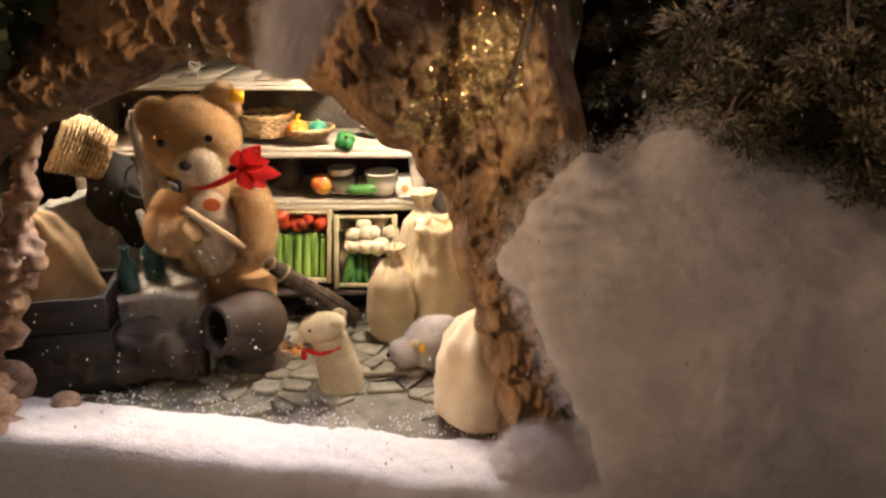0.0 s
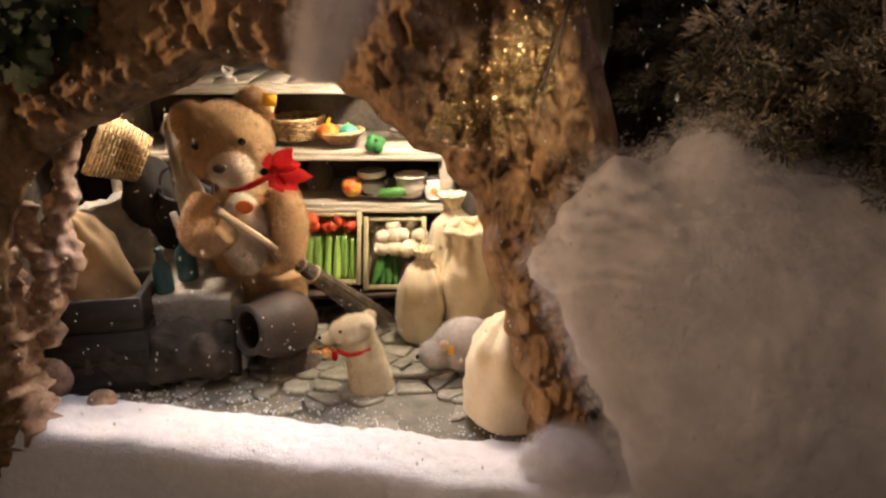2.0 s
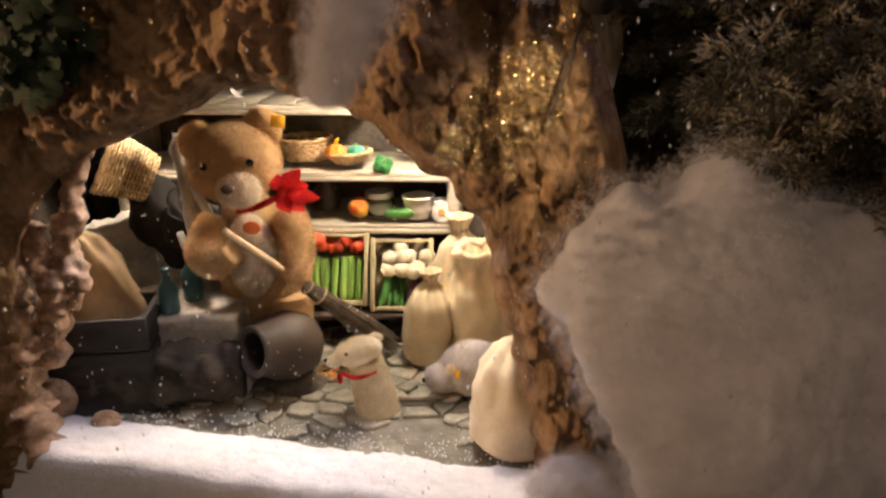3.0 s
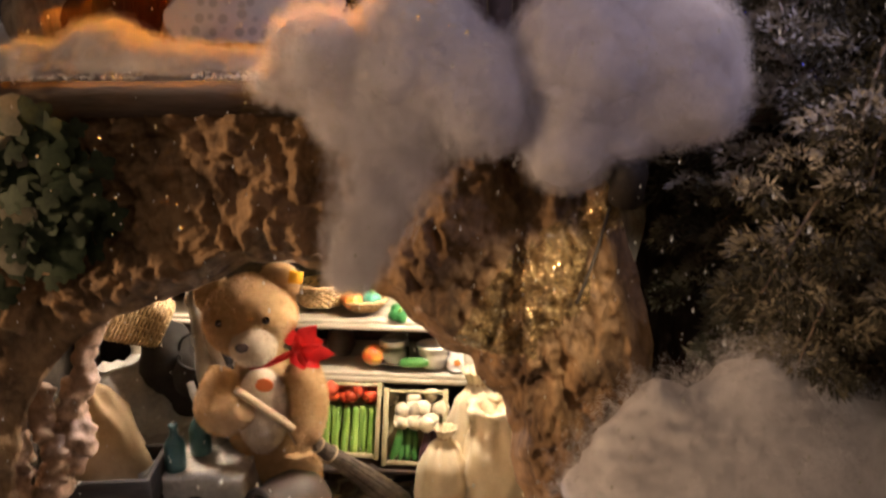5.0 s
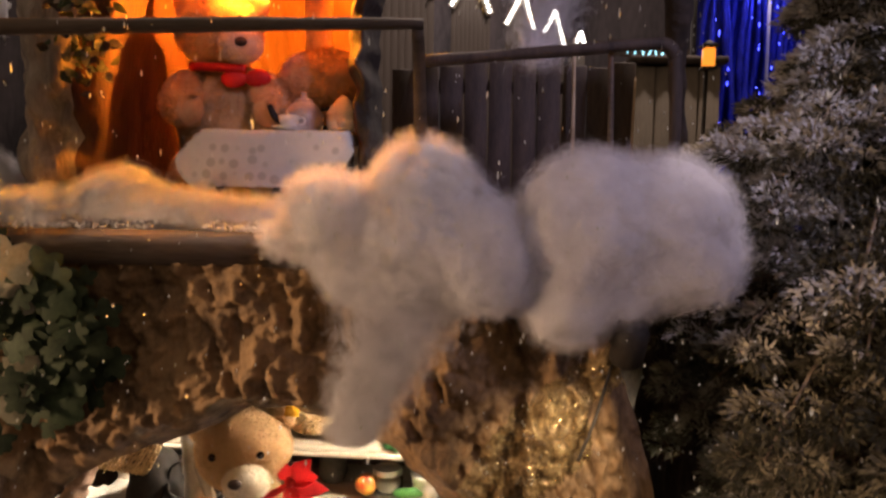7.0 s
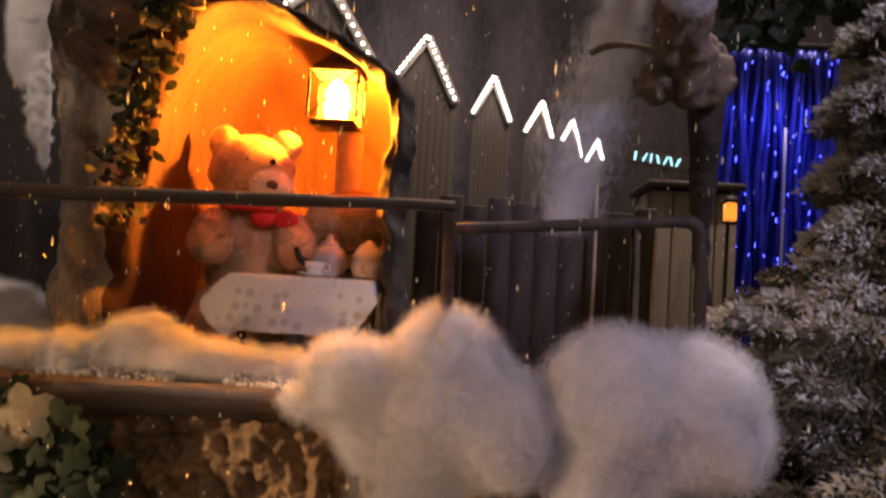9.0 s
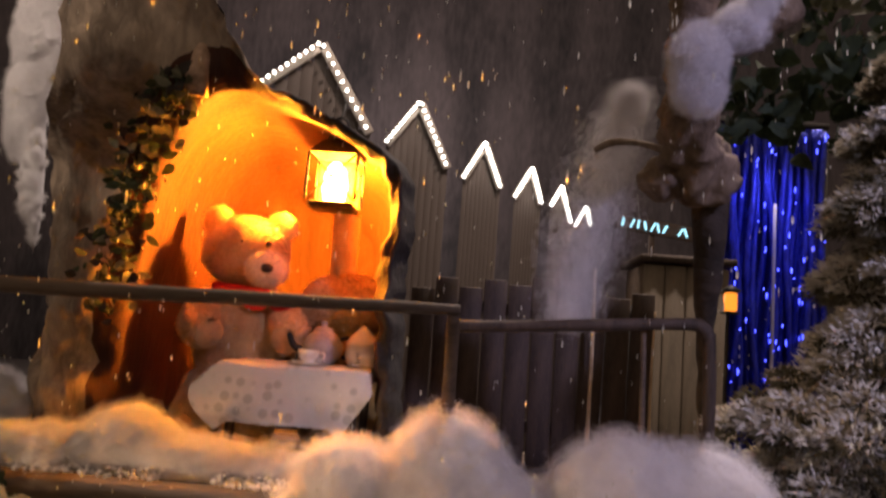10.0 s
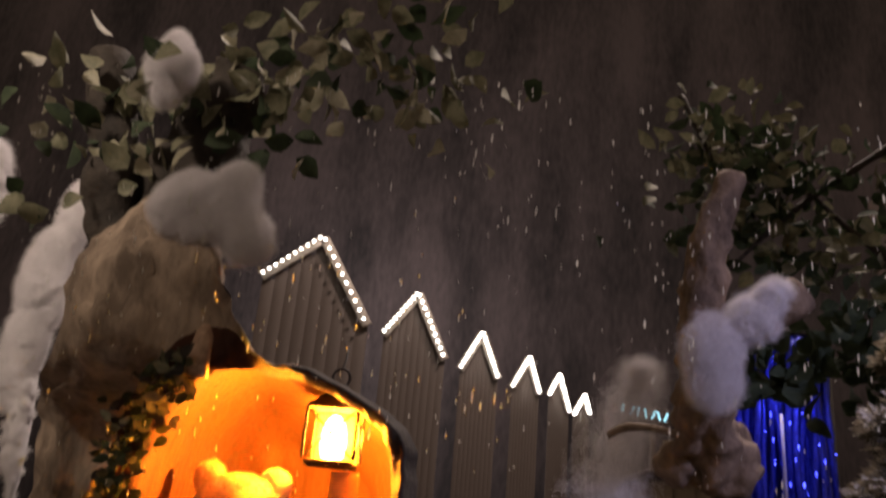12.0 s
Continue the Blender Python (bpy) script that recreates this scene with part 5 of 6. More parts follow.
def seated_bear():
    bm = bmesh.new()
    add(bm, blob((-0.625, 1.83, 1.42), (0.115, 0.095, 0.150), 4, 0.05, 12), slot=0)
    add(bm, blob((-0.632, 1.80, 1.635), (0.098, 0.090, 0.082), 4, 0.05, 12), slot=0)
    add(bm, blob((-0.565, 1.728, 1.594), (0.046, 0.048, 0.040), 3, 0.04, 12), slot=1)
    for c in ((-0.712, 1.815, 1.705), (-0.562, 1.815, 1.700)):
        add(bm, blob(c, (0.036, 0.018, 0.036), 3, 0.05, 12), slot=0)
    arm(bm, [(-0.54, 1.80, 1.51), (-0.50, 1.74, 1.46), (-0.50, 1.69, 1.44)], [0.042, 0.042, 0.030])
    arm(bm, [(-0.71, 1.80, 1.51), (-0.70, 1.72, 1.46), (-0.66, 1.68, 1.445)], [0.042, 0.044, 0.032])
    for x in (-0.69, -0.57):
        arm(bm, [(x, 1.82, 1.32), (x, 1.74, 1.26), (x, 1.70, 1.215)], [0.06, 0.055, 0.045])
    hairs(bm, 70000, 0.009, 0.0007, None, 0.40, 12, lean=0.42)
    add(bm, blob((-0.552, 1.684, 1.592), (0.014, 0.010, 0.011), 3), slot=2)
    for c in ((-0.622, 1.718, 1.648), (-0.565, 1.722, 1.648)):
        add(bm, blob(c, 0.0075, 3), slot=3)
    for s in (-1, 1):
        add(bm, blob((-0.555 + 0.026 * s, 1.735, 1.520), (0.030, 0.012, 0.020), 3, 0.2, 25), slot=4)
    add(bm, tube([(-0.555, 1.73, 1.54), (-0.62, 1.735, 1.545), (-0.69, 1.77, 1.55)], [0.010, 0.010, 0.010], 8, 10), slot=4)
    return thing("teddy_bear", "golden plush teddy bear seated at the tea table", "teddy bear", bm, [FUR, PALEFUR, NOSE, EYE_BLACK, RED_CLOTH], at=T(-0.032, 0.06, 0.016))


seated_bear()
bm = bmesh.new()
add(bm, blob((-0.430, 1.88, 1.545), (0.105, 0.075, 0.070), 4, 0.08, 12), slot=0)
add(bm, blob((-0.425, 1.91, 1.36), (0.110, 0.09, 0.17), 4, 0.08, 12), slot=0)
hairs(bm, 30000, 0.010, 0.0011, None, 0.25, 13)
thing("plush_companion", "brown plush animal seated behind the table", "plush toy", bm, [FUR])

# ---- lantern ----
ln = thing("hanging_lantern", "lit amber lantern with an iron frame", "lantern", at=T(-0.475, 1.86, 1.770))
part("lantern_base", box(0.104, 0.104, 0.014, 0.003), IRON, ln, at=T(0, 0, 0.0))
part("lantern_top", lathe([(0.078, 0.118), (0.080, 0.122), (0.030, 0.160), (0.026, 0.175), (0, 0.178)], 4), IRON, ln, at=pose(0, 0, 0, 0, 0, 45))
for x in (-0.056, 0.056):
    for y in (-0.056, 0.056):
        part("frame_post", box(0.006, 0.006, 0.112, 0.001), IRON, ln, at=T(x, y, 0.063))
for s in (-1, 1):
    part("cross_bar", tube([(-0.052 * s, -0.058, 0.012), (0.052 * s, -0.058, 0.114)], [0.0025], 6, 2), IRON, ln)
    part("cross_bar", tube([(0.058, -0.052 * s, 0.012), (0.058, 0.052 * s, 0.114)], [0.0025], 6, 2), IRON, ln)
part("flame", lathe([(0, 0.01), (0.024, 0.014), (0.030, 0.045), (0.024, 0.085), (0.010, 0.105), (0, 0.108)], 16), FLAME, ln, "bright burning light").visible_shadow = False
for y in (0.052,):
    part("pane", box(0.10, 0.002, 0.108, 0), LANTERN_GLASS, ln, at=T(0, y, 0.062)).visible_shadow = False
part("hanger_ring", tube([(0.020 * math.cos(0.5236 * i), 0, 0.195 + 0.020 * math.sin(0.5236 * i)) for i in range(13)], [0.003], 6, 24, cap=False), IRON, ln)
part("hanger_chain", tube([(0, 0, 0.213), (0.0, 0.04, 0.26), (-0.02, 0.10, 0.30)], [0.003], 6), IRON, ln)

ps = thing("lantern_post", "pale wooden post carrying the lantern", "post", at=T(-0.445, 1.90, TERRACE))
part("post_shaft", tube([(0, 0, 0), (0.004, 0, 0.3), (0, 0, 0.588)], [0.034, 0.030, 0.032], 12, 20, 0.12, 18), STICKWOOD, ps)

# ---- hollow tree on the terrace ----
HOLLOW = [(-0.89, 1.19), (-0.875, 1.45), (-0.855, 1.62), (-0.84, 1.74), (-0.81, 1.87), (-0.75, 1.96), (-0.68, 1.985), (-0.56, 1.950), (-0.44, 1.900),
          (-0.355, 1.845), (-0.325, 1.74), (-0.345, 1.62), (-0.335, 1.45), (-0.32, 1.19)]
RIM = [(-1.06, 1.19), (-1.07, 1.45), (-1.08, 1.64), (-1.10, 1.80), (-1.12, 2.00), (-1.08, 2.30), (-0.86, 2.40), (-0.70, 2.06), (-0.52, 1.975),
       (-0.315, 1.870), (-0.275, 1.74), (-0.285, 1.62), (-0.28, 1.45), (-0.25, 1.19)]
tree = thing("hollow_tree", "hollow tree trunk with an amber-lit inside", "tree", at=T(0, 0, 0))
NA2 = 160
hin = spline([Vector((x, 0, z)) for x, z in HOLLOW], NA2)
hout = spline([Vector((x, 0, z)) for x, z in RIM], NA2)


def lean(p):
    """The trunk leans forward: its crown overhangs the terrace edge."""
    k = 0.93 - 0.17 * ramp_of(p[2], 1.78, 2.02) * ramp_of(-p[0], 0.46, 0.68)
    return k


bm = bmesh.new()
rows = []
for k in range(14, 0, -1):
    u = k / 14
    c = Vector((-0.60, 0, 1.50))
    row = []
    for p in hin:
        q = c + (p - c) * (1 + 0.10 * math.sin(u * 3.1) - 0.35 * u * u)
        lip = 0.05 * min(1, max(0, (p.x + 0.52) / 0.16)) * (1 - u)
        w = Vector((q.x, 1.72 + lip + 0.50 * u + 0.02 * noise.noise(Vector((p.x * 9, u * 5, p.z * 9))), q.z))
        row.append(bm.verts.new(nearer(w, 1 - (1 - lean(w)) * (1 - u) ** 2)))
    rows.append(row)
for k in range(16):
    s = k / 15
    row = []
    for p, o in zip(hin, hout):
        q = p.lerp(o, s)
        y = 1.72 - 0.055 * math.sin(math.pi * min(1, s * 0.9)) - 0.06 * abs(noise.noise(Vector((q.x * 24, q.z * 8, 2)))) - 0.03 * noise.noise(Vector((q.x * 9, q.z * 9, 1))) - 0.015 * noise.noise(Vector((q.x * 40, q.z * 22, 6))) + 0.16 * max(0, s - 0.6)
        y += 0.05 * min(1, max(0, (q.x + 0.52) / 0.16))
        w = Vector((q.x + 0.012 * noise.noise(Vector((q.x * 25, q.z * 25, 7))), y, q.z))
        row.append(bm.verts.new(nearer(w, lean(w))))
    rows.append(row)
for a, b in zip(rows, rows[1:]):
    for i in range(NA2):
        # right-hand rim gets dark bark: its shade is put into the colour
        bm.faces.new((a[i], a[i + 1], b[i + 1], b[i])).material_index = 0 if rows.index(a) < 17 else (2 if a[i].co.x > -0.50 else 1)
back = rows[0]
mid = bm.verts.new((-0.60, 2.26, 1.50))
for i in range(NA2):
    bm.faces.new((back[i + 1], back[i], mid))
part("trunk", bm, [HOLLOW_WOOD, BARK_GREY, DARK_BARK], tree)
part("broken_spike", tube([nearer(p, 0.765) for p in ((-0.765, 1.70, 1.96), (-0.760, 1.69, 2.02), (-0.755, 1.69, 2.075))], [0.020, 0.018, 0.012], 8, 8, 0.2, 30), ROOT, tree)
# limbs darker than the trunk, night shade painted into their bark
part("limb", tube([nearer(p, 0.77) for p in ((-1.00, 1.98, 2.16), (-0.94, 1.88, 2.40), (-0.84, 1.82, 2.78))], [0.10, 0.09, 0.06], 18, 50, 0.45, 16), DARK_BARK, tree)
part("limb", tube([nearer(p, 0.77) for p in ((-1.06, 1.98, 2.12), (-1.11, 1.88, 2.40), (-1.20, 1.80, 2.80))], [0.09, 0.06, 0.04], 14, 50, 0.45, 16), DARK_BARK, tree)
cotton("cotton_strip", "long cotton snow strip hanging down the trunk", near_blobs(1.1, [((-1.075, 1.66, 2.21), (0.045, 0.04, 0.10)), ((-1.10, 1.65, 2.08), (0.055, 0.04, 0.13)), ((-1.105, 1.65, 1.92), (0.048, 0.04, 0.13)), ((-1.075, 1.65, 1.76), (0.030, 0.03, 0.10)), ((-1.055, 1.65, 1.66), (0.016, 0.02, 0.07)), ((-1.045, 1.65, 1.57), (0.008, 0.01, 0.04))]), 21, loft=0.012)
cotton("cotton_heap", "cotton snow patch on top of the trunk", near_blobs(0.77, [((-0.85, 1.66, 2.33), (0.085, 0.05, 0.085)), ((-0.745, 1.66, 2.35), (0.055, 0.04, 0.075)), ((-0.70, 1.67, 2.27), (0.060, 0.04, 0.060))]), 22, loft=0.016)
cotton("cotton_heap", "cotton snow lump in the upper branches", near_blobs(0.77, [((-0.93, 1.62, 2.66), (0.05, 0.04, 0.10))]), 23, loft=0.016)
cotton("cotton_heap", "cotton snow lump hanging at the far side of the trunk", near_blobs(1.05, [((-1.34, 1.66, 2.26), (0.10, 0.06, 0.12)), ((-1.42, 1.66, 2.36), (0.10, 0.06, 0.10))]), 24, loft=0.016)
cotton("cotton_heap", "cotton snow mound on the terrace by the trunk", [((-1.10, 1.60, 1.27), (0.13, 0.07, 0.09))], 25)


# ---- ivy and leaves ----
def leaves(name, label, mats, count, area, size, seed, stems=(), lobed=False):
    r = random.Random(seed)
    bm = bmesh.new()
    for k in range(count):
        p = area(r)
        if lobed:
            one, turn = ivy_leaf(size * r.uniform(0.6, 1.2)), pose(0, 0, 0, r.uniform(60, 115), 0, r.uniform(-25, 25)) @ pose(0, 0, 0, 0, 0, r.uniform(0, 360))
        else:
            one, turn = leaf(size * r.uniform(0.6, 1.3), size * r.uniform(0.5, 0.8)), pose(0, 0, 0, r.uniform(40, 130), r.uniform(-50, 50), r.uniform(0, 360))
        add(bm, one, T(*p) @ turn, r.randrange(len(mats)))
    for s in stems:
        add(bm, tube(s, [0.012, 0.008, 0.004], 6, 16, 0.3, 20), slot=len(mats))
    return thing(name, label, "leaves", bm, mats + [DARK_BARK], kind="stuff")


def along(path, spread):
    line = spline([Vector(p) for p in path], 40)
    return lambda r: (line[r.randrange(41)] + Vector((r.gauss(0, spread), r.gauss(0, spread * 0.6), r.gauss(0, spread))))


leaves("ivy_vine", "dark ivy leaves round the tree hollow", [IVY, IVY, DIM_LEAF, DARK_BARK], 430, along([nearer((-0.875, 1.64, 1.50), 0.92), nearer((-0.86, 1.64, 1.70), 0.92), nearer((-0.835, 1.64, 1.84), 0.88), nearer((-0.775, 1.64, 1.97), 0.77)], 0.022), 0.026, 1)
leaves("ivy_vine", "dark green ivy leaves hanging on the bark wall", [IVY, IVY, IVY_GREEN], 150, along([(-0.98, 1.30, 1.13), (-0.78, 1.30, 1.09), (-0.77, 1.30, 1.00), (-0.84, 1.305, 0.94)], 0.040), 0.058, 2, lobed=True)
leaves("ivy_vine", "large pale ivy leaves hanging under the board", [PALE_LEAF], 6, along([(-0.83, 1.265, 1.14), (-0.815, 1.265, 1.09), (-0.835, 1.265, 1.03), (-0.85, 1.265, 0.96)], 0.020), 0.085, 3, lobed=True)
leaves("foliage", "dim pale leaves in the upper branches", [IVY, DIM_LEAF, DIM_LEAF, PALE_LEAF], 300, along([nearer(p, 0.80) for p in ((-1.15, 1.75, 2.60), (-0.9, 1.70, 2.55), (-0.6, 1.75, 2.78), (-0.3, 1.85, 2.85))], 0.09), 0.060, 4)
leaves("foliage", "dim dark leaves over the back of the terrace", [IVY, DIM_LEAF], 520, along([(0.42, 2.0, 2.70), (0.50, 1.9, 2.55), (0.60, 1.9, 2.42), (0.95, 1.9, 2.45)], 0.10), 0.055, 5, [[(0.35, 2.0, 2.85), (0.42, 1.92, 2.60), (0.50, 1.9, 2.45)], [(0.95, 1.9, 2.75), (0.62, 1.9, 2.5), (0.42, 1.88, 2.30)], [(0.9, 1.9, 2.3), (0.75, 1.9, 2.42), (0.55, 1.9, 2.62)]])
leaves("foliage", "dark leaves beside the blue curtain", [IVY], 160, along([(0.40, 1.75, 2.05), (0.62, 1.75, 2.08), (0.80, 1.75, 2.15)], 0.055), 0.070, 6)

# ---- railing along the terrace front ----
rl = thing("railing", "dark weathered wooden rail along the terrace front", "railing", at=T(0, 0, 0))
part("top_rail", tube([(-1.35, 1.13, 1.516), (-0.80, 1.13, 1.513), (-0.60, 1.13, 1.515), (-0.40, 1.13, 1.519), (-0.15, 1.14, 1.524)], [0.011, 0.012, 0.011, 0.010, 0.007], 8, 40, 0.12, 14), BOARDWOOD, rl)
part("post", tube([(-0.165, 1.46, 1.17), (-0.161, 1.30, 1.35), (-0.158, 1.145, 1.520)], [0.011, 0.010, 0.009], 8, 14, 0.15, 16), BOARDWOOD, rl)
part("lower_rail", tube([(-0.160, 1.335, 1.505), (0.04, 1.335, 1.522), (0.20, 1.335, 1.536), (0.232, 1.335, 1.532), (0.243, 1.335, 1.515)], [0.010, 0.010, 0.010, 0.011, 0.011], 8, 30, 0.12, 14), DARKWOOD, rl)
part("post", tube([(0.243, 1.335, 1.525), (0.247, 1.335, 1.42), (0.248, 1.335, 1.18)], [0.011, 0.010, 0.010], 8, 14, 0.15, 16), DARKWOOD, rl)
part("post", tube([(0.142, 1.345, 1.525), (0.145, 1.345, 1.42), (0.148, 1.345, 1.18)], [0.005, 0.005, 0.005], 8, 14, 0.15, 16), BOARDWOOD, rl)
part("end_post", tube([(-1.33, 1.13, 0.06), (-1.33, 1.13, 0.8), (-1.33, 1.13, 1.516)], [0.020, 0.018, 0.016], 8, 10, 0.15, 16), BOARDWOOD, rl)

# ---- fence of dark planks behind the terrace ----
fc = thing("plank_fence", "dark upright plank fence behind the terrace", "fence", at=T(0, 0, 0))
r = random.Random(31)
for k in range(10):
    h = 0.48 + r.uniform(-0.03, 0.02)
    part("slat", box(0.062, 0.016, h, 0.003), DARKWOOD, fc, at=T(-0.27 + k * 0.066, 2.20 + r.uniform(-0.006, 0.006), TERRACE + h / 2) @ pose(0, 0, 0, 0, r.uniform(-0.8, 0.8), 0))
for z in (1.27, 1.58):
    part("cross_rail", box(0.66, 0.02, 0.035, 0.003), DARKWOOD, fc, at=T(0.03, 2.22, z))

thing("thin_stick", "thin pale stick standing before the fence", "stick", tube([(0.185, 2.15, TERRACE), (0.187, 2.15, 1.45), (0.184, 2.15, 1.70)], [0.006, 0.005, 0.004], 7, 14, 0.2, 30), STICKWOOD)

thing("thin_stick", "thinner pale stick standing before the fence", "stick", tube([(0.345, 2.15, TERRACE), (0.343, 2.15, 1.40), (0.347, 2.15, 1.60)], [0.005, 0.004, 0.003], 7, 14, 0.2, 30), STICKWOOD)

# ---- right-hand tree with cotton ----
rt = thing("snowy_tree", "knobbly brown tree trunk dressed with cotton", "tree", at=T(0, 0, 0))


def crook(p):
    """The crooked tree leans forward with height."""
    return nearer(p, 0.93 - 0.07 * ramp_of(p[2], 1.5, 1.85) - 0.06 * ramp_of(p[2], 1.85, 2.1))


# added support; the near-black bark paints in shade where the trunk fades
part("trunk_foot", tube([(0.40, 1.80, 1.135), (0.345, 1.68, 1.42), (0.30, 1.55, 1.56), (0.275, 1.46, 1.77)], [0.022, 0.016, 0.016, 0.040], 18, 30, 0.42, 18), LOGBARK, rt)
part("burl", tube([(0.30, 1.465, 1.820), (0.240, 1.45, 1.812), (0.185, 1.45, 1.795), (0.145, 1.45, 1.785)], [0.046, 0.048, 0.038, 0.014], 26, 36, 0.45, 36), CROOK_BARK, rt)
part("trunk", tube([crook(p) for p in ((0.350, 1.67, 1.815), (0.318, 1.65, 1.85), (0.285, 1.635, 1.90), (0.275, 1.62, 2.0), (0.285, 1.62, 2.25), (0.340, 1.60, 2.46))], [0.042, 0.050, 0.052, 0.042, 0.034, 0.022], 26, 70, 0.45, 36), CROOK_BARK, rt)
part("limb", tube([crook(p) for p in ((0.27, 1.64, 1.88), (0.20, 1.63, 1.90), (0.13, 1.62, 1.90), (0.09, 1.62, 1.88))], [0.010, 0.008, 0.007, 0.006], 12, 20, 0.5, 18), BARK_GREY, rt)
part("limb", tube([crook(p) for p in ((0.28, 1.62, 2.1), (0.38, 1.60, 2.14), (0.46, 1.59, 2.20))], [0.026, 0.030, 0.032], 12, 16, 0.4, 18), CROOK_BARK, rt)
wisp("cotton_wisp", "thin grey cotton veil hanging from the tree fork", [nearer(p, 0.90) for p in ((0.165, 1.63, 2.02), (0.135, 1.63, 1.92), (0.105, 1.63, 1.80), (0.075, 1.63, 1.66), (0.06, 1.63, 1.54))], [0.030, 0.050, 0.068, 0.064, 0.040], 31, 64000, 0.4, 0.020)
cotton("cotton_heap", "bluish cotton snow round the tree trunk", near_blobs(0.8, [((0.275, 1.56, 2.07), (0.058, 0.05, 0.070)), ((0.345, 1.56, 2.125), (0.048, 0.04, 0.048)), ((0.395, 1.56, 2.175), (0.038, 0.03, 0.035)), ((0.28, 1.56, 2.01), (0.045, 0.04, 0.045))]), 28, loft=0.016)

# ---- blue curtain of foil and lights ----
YARD = -0.45
bc = thing("foil_curtain", "deep blue foil curtain with small lights", "curtain", at=T(1.70, 5.15, YARD))
r = random.Random(9)
for k in range(18):
    x = -0.35 + k * 0.041
    pts = [(x + 0.020 * math.sin(k + z * 9), -0.09 + 0.035 * math.sin(k * 2.3 + z * 5), 1.40 + z * 2.05) for z in (0, 0.2, 0.4, 0.6, 0.8, 1.0)]
    part("foil_strip", tube(pts, [0.022], 5, 24, 0.5, 12), TINSEL, bc)
for x in (-0.39, 0.39):
    part("curtain_post", box(0.030, 0.030, 3.50, 0.004), IRON, bc, at=T(x, -0.03, 1.75))
sheet = bmesh.new()
bmesh.ops.create_grid(sheet, x_segments=90, y_segments=30, size=0.5)
for v in sheet.verts:
    x, z = v.co.x * 0.76, v.co.y * 2.20 + 2.40
    v.co = Vector((x, 0.02 * math.sin(x * 60) + 0.016 * noise.noise(Vector((x * 12, z * 1.2, 2))), z))
bmesh.ops.solidify(sheet, geom=sheet.faces[:], thickness=0.004)
part("curtain_sheet", sheet, TINSEL, bc, "crumpled blue foil sheet")
part("curtain_pole", tube([(0.035, -0.15, 0), (0.035, -0.15, 1.5), (0.035, -0.14, 2.95)], [0.010], 8), GREY_POT, bc, "thin grey pole before the foil")
part("curtain_rod", box(0.82, 0.036, 0.036, 0.004), IRON, bc, at=T(0, -0.03, 3.51))
bm = bmesh.new()
for k in range(90):
    x, z = r.uniform(-0.35, 0.36), r.uniform(1.80, 3.42)
    add(bm, blob((x, -0.14, z), (0.004, 0.004, r.uniform(0.005, 0.026)), 1))
part("light", bm, BLUE_BULB, bc, "tiny blue light strings", kind="stuff")


# stands in for a passing amber reflection; stand, base and roof are added
al = thing("amber_lamp", "passing amber reflection before the blue curtain, built as a lamp", "lamp", at=T(0.487, 1.985, TERRACE))
part("lamp_stand", tube([(0, 0.02, 0), (0, 0.02, 0.22), (0, 0.015, 1.598 - TERRACE)], [0.008, 0.005, 0.005], 8), IRON, al)
part("lamp_base", box(0.036, 0.036, 0.006, 0.001), IRON, al, at=T(0, 0, 1.600 - TERRACE))
part("lamp_box", box(0.027, 0.027, 0.046, 0.004), AMBER_GLOW, al, "glowing box standing in for the amber reflection", at=T(0, 0, 1.626 - TERRACE))
part("lamp_roof", lathe([(0.026, 0), (0.028, 0.004), (0.006, 0.016), (0, 0.018)], 4), IRON, al, at=T(0, 0, 1.650 - TERRACE) @ pose(0, 0, 0, 0, 0, 45))


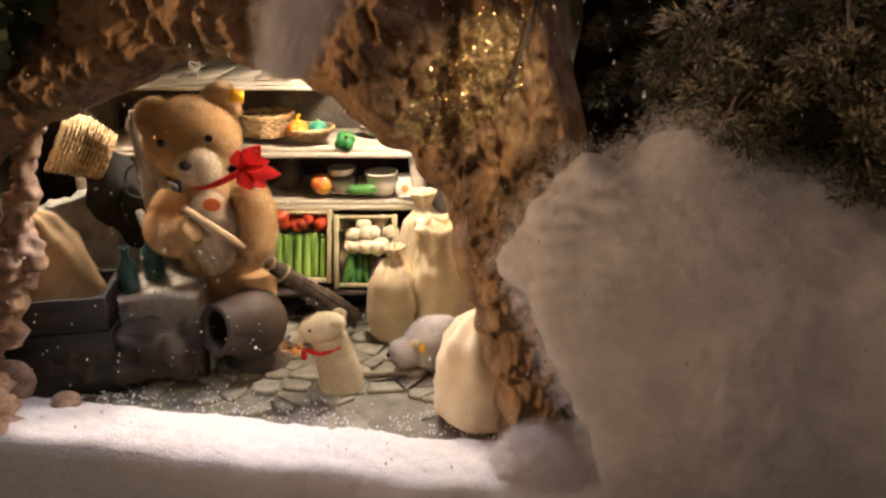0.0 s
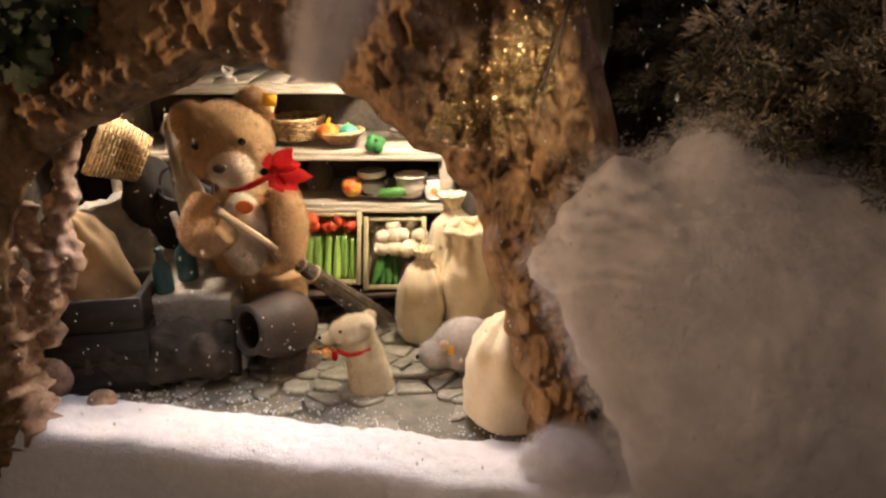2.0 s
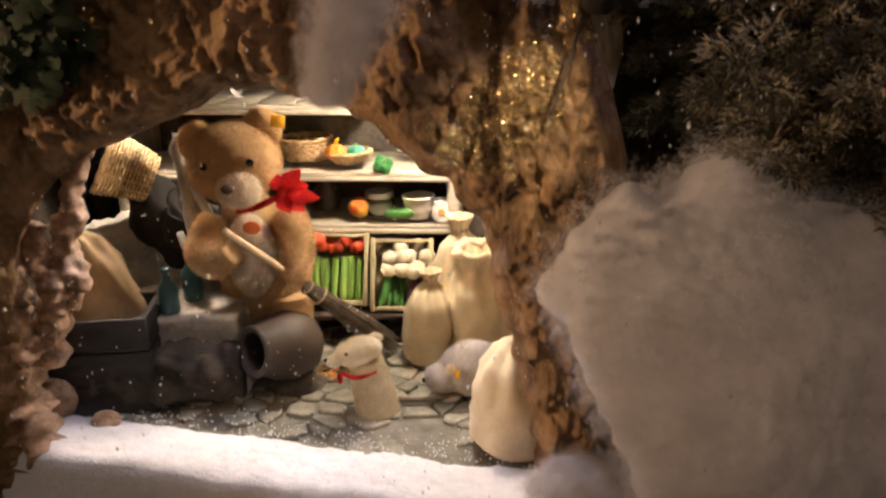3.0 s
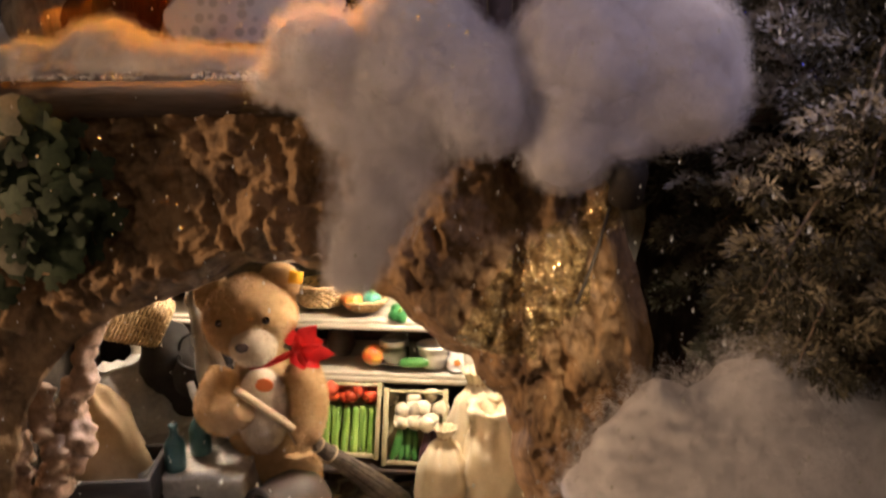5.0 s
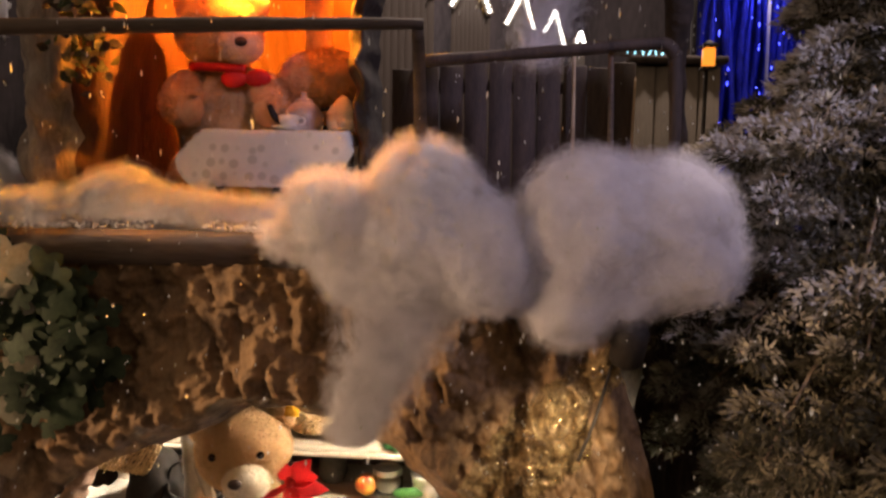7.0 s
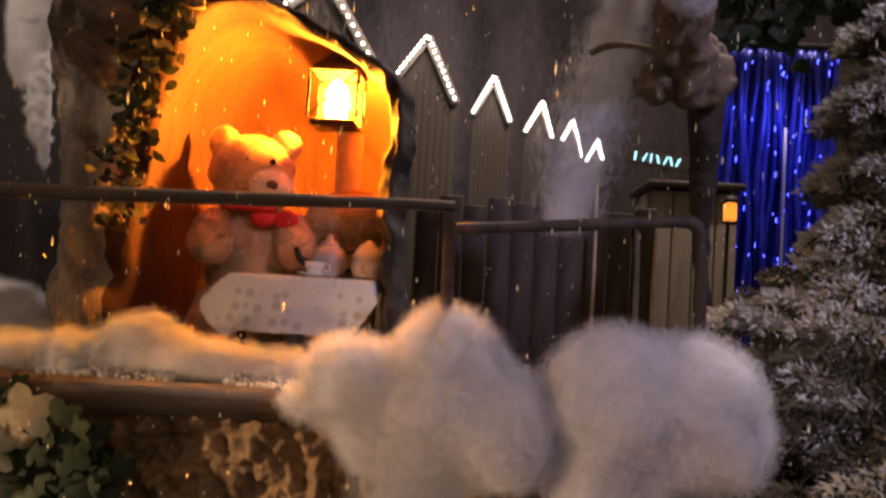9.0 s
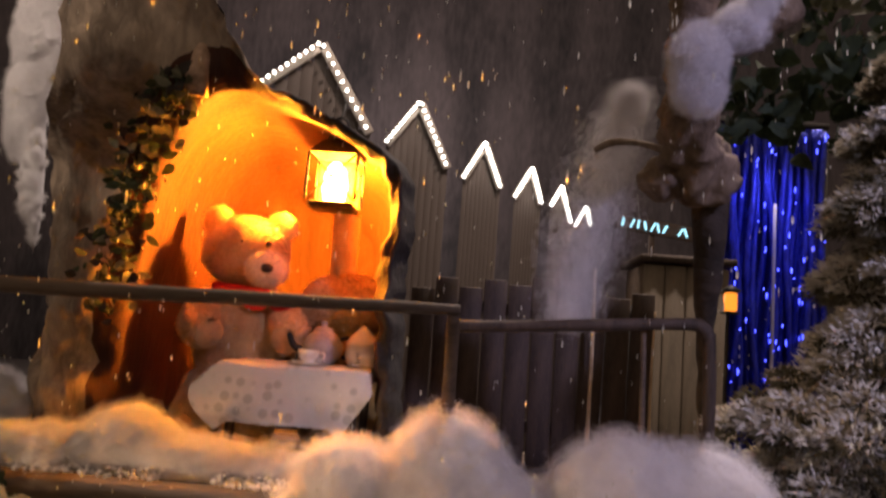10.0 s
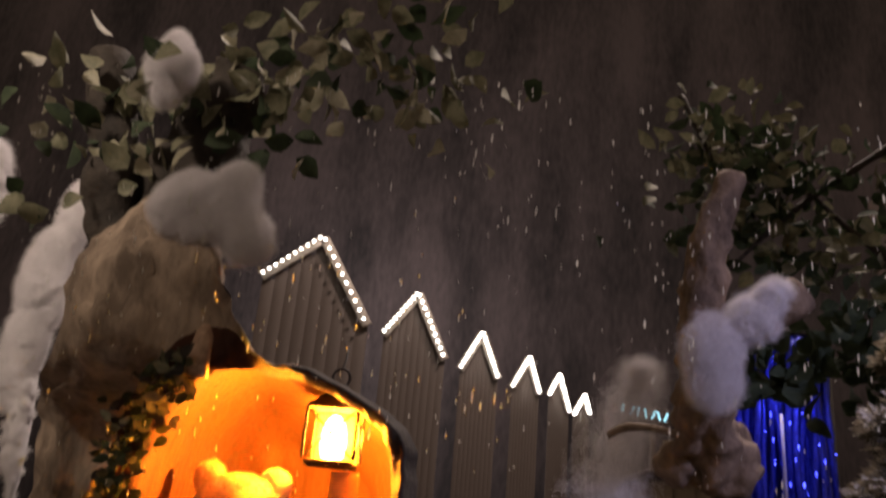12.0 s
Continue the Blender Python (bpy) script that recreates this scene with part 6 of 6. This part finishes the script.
# ---- fir boughs ----
def fir(label, base, tiers, seed):
    """A frosted fir: stem and drooping boughs, each with its dense needles, frosted at the tips."""
    r = random.Random(seed)
    ob = thing("fir_tree", label, "fir tree", at=T(*base), group="fir trees")
    top = tiers[-1][0] + 0.12
    part("trunk", tube([(0, 0, 0), (0, 0, top)], [0.020, 0.006], 8, 6), BARK_GREY, ob)
    for z, length, count in tiers:
        off = r.uniform(0, 6)
        for k in range(count):
            a = off + 6.283 * k / count + r.uniform(-0.2, 0.2)
            L = length * r.uniform(0.75, 1.1)
            d = Vector((math.cos(a), math.sin(a), 0))
            pts = [Vector((0, 0, z)), d * L * 0.5 + Vector((0, 0, z + 0.03)), d * L + Vector((0, 0, z - 0.30 * L))]
            wood = tube(pts, [0.006, 0.004, 0.002], 5, 6)
            wood.verts.index_update()
            V = [v.co.copy() for v in wood.verts]
            Fq = [(tuple(v.index for v in f.verts), 2) for f in wood.faces]
            wood.free()
            line = spline(pts, 14)
            side = Vector((-d.y, d.x, 0))
            snowy = (0.95 if z > 1.40 else 0.62) * r.uniform(0.6, 1.05)
            pale = 1 if z > 1.22 else 3
            rs = np.random.RandomState(r.randrange(10 ** 6))
            for i in range(3, 15, 2):
                for s in (-1, 0, 1):
                    reach = 0.30 * L * (1.1 - i / 18)
                    mid = line[i] + side * s * reach + Vector((0, 0, r.uniform(-0.015, 0.012) - 0.02 * abs(s)))
                    size = r.uniform(0.030, 0.048)
                    flocked = r.random() < snowy
                    n = rs.randn(190, 3)
                    n /= np.linalg.norm(n, axis=1, keepdims=True)
                    p = np.array(mid) + n * np.array([size, size, size * 0.62]) * (0.55 + 0.45 * rs.rand(190, 1))
                    way = n * 0.55 + rs.randn(190, 3) * 0.35 + np.array(d) * 0.5 + np.array(side) * s * 0.4
                    way /= np.linalg.norm(way, axis=1, keepdims=True)
                    w = np.cross(way, rs.randn(190, 3))
                    w *= 0.0028 / np.linalg.norm(w, axis=1, keepdims=True)
                    tip = p + way * (0.011 + 0.010 * rs.rand(190, 1))
                    for a, b, c, up in zip(p - w, p + w, tip, n[:, 2]):
                        b0 = len(V)
                        V += [Vector(a), Vector(b), Vector(c)]
                        Fq.append(((b0, b0 + 1, b0 + 2), pale if flocked and up > -0.35 else 0))
            me = bpy.data.meshes.new("bough")
            me.from_pydata(V, [], [f for f, _ in Fq])
            for m in (NEEDLE, FROST, BARK_GREY, DUSTED):
                me.materials.append(m)
            me.polygons.foreach_set("material_index", [m for _, m in Fq])
            new("bough", me).parent = ob
    return ob


fir("frosted dark fir standing beside the cave", (0.70, 1.50, -0.10), [(0.78, 0.24, 8), (0.90, 0.30, 9), (1.02, 0.38, 10), (1.14, 0.42, 11), (1.26, 0.42, 11), (1.38, 0.40, 11), (1.48, 0.38, 10), (1.57, 0.34, 10), (1.68, 0.24, 9), (1.80, 0.20, 9), (1.92, 0.18, 8), (2.04, 0.15, 7), (2.16, 0.10, 6)], 1)

# added out of view to block light from the right
thing("shade_wall", "added dark wooden wall off right, shading drift and fir", "wall", box(0.03, 1.75, 3.35, 0.004), DARKWOOD, kind="structure", at=T(1.22, 1.84, 1.225))
thing("wall_side", "dark panel beside the cave under the terrace", "panel", box(0.96, 0.03, 1.62, 0.004), DARKWOOD, kind="structure", at=T(0.72, 2.24, 0.36))

# ---- window reflections of market stalls, built solid out back, gables lined with lamps ----
thing("backdrop", "dim brown backdrop, street reflections painted as tall blotches", "backdrop", box(90, 1.0, 44, 0.05), BLOTCHED, kind="structure", at=T(2, 30, 21.5))
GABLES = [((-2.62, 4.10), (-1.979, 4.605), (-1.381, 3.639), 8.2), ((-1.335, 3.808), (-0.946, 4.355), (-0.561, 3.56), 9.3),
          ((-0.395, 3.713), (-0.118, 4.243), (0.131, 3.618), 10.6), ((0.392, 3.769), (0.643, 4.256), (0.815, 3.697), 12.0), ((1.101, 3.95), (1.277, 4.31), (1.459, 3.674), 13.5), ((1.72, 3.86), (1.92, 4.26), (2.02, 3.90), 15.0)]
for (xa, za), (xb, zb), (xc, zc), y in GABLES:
    st = thing("market_stall", "window reflection of a stall gable with white bulbs, built solid", "stall", at=T(0, y, 0), group="market stalls")
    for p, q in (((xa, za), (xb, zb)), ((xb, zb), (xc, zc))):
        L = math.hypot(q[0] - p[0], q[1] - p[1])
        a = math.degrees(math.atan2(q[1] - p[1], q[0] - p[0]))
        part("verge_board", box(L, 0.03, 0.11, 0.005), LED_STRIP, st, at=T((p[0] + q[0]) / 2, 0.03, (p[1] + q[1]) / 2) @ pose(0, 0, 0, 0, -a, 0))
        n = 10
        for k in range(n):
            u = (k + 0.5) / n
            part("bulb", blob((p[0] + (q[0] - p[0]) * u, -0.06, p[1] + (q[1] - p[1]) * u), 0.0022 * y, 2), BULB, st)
    zlow = min(za, zc)
    for k in range(9):
        u = (k + 0.5) / 9
        x = xa + (xc - xa) * u
        top = za + (zb - za) * (x - xa) / (xb - xa) if x < xb else zb + (zc - zb) * (x - xb) / (xc - xb)
        part("wall_plank", box((xc - xa) / 9 - 0.001, 0.04, top - 0.06 + 0.45, 0.001), HUT, st, at=T(x, 0.10, (top - 0.06 - 0.45) / 2))
# reflected lit sign, built solid: unreadable letters as bars
sg = thing("lit_sign", "window reflection of a pale blue lit sign, built solid", "sign", at=T(3.92, 18.0, 4.45) @ pose(0, 0, 0, 0, 7, 0))
part("sign_board", box(1.9, 0.06, 0.34, 0.01), DARKWOOD, sg, at=T(0, 0.06, 0))
for k, (x, w, a) in enumerate(((-0.72, 0.06, 0), (-0.50, 0.05, 20), (-0.36, 0.05, 0), (-0.20, 0.05, -20), (-0.02, 0.05, 20), (0.10, 0.05, -20), (0.26, 0.06, 20), (0.62, 0.05, 24), (0.74, 0.05, -24))):
    part("letter_bar", box(w * 0.75, 0.03, 0.20, 0.004), SIGN, sg, at=T(x, 0, 0) @ pose(0, 0, 0, 0, a, 0))
part("sign_post", box(0.12, 0.12, 4.8, 0.01), DARKWOOD, sg, at=pose(0, 0, 0, 0, -7, 0) @ T(0, 0.2, -2.5))
hut = thing("plank_hut", "brown plank hut standing behind the terrace fence", "hut", at=T(1.06, 4.5, -0.45))
part("hut_body", box(0.47, 0.5, 2.46, 0.01), BOARDWOOD, hut, at=T(0, 0.28, 1.23))
for k in range(4):
    part("hut_plank", box(0.116, 0.025, 2.44, 0.006), PANEL, hut, at=T(-0.180 + 0.120 * k, 0.012, 1.23))
part("hut_roof", box(0.54, 0.62, 0.04, 0.01), DARKWOOD, hut, at=T(0, 0.26, 2.485))

# ---- water drops on the shop window ----
r = random.Random(77)
bm = bmesh.new()
for k in range(2300):
    x, z = r.uniform(-0.85, 0.85), 0.15 + 2.1 * r.random() ** 0.8
    s = min(0.0042, 0.00105 * math.exp(abs(r.gauss(0, 0.52))))
    cap = blob((0, 0, 0), (s * r.uniform(0.5, 0.85) * (1 - 0.45 * min(1, max(0, 2 * z - 2.2))), s * 0.6, s * r.uniform(0.9, 1.6 + 2.6 * max(0, z - 1.1))), 1)
    bmesh.ops.delete(cap, geom=[f for f in cap.faces if f.calc_center_median().y > 0], context="FACES")
    add(bm, cap, T(x, 1.02 + r.uniform(-0.002, 0.002), z))
thing("water_drops", "small clear water drops on the window glass", "drops", bm, DROP, kind="stuff")
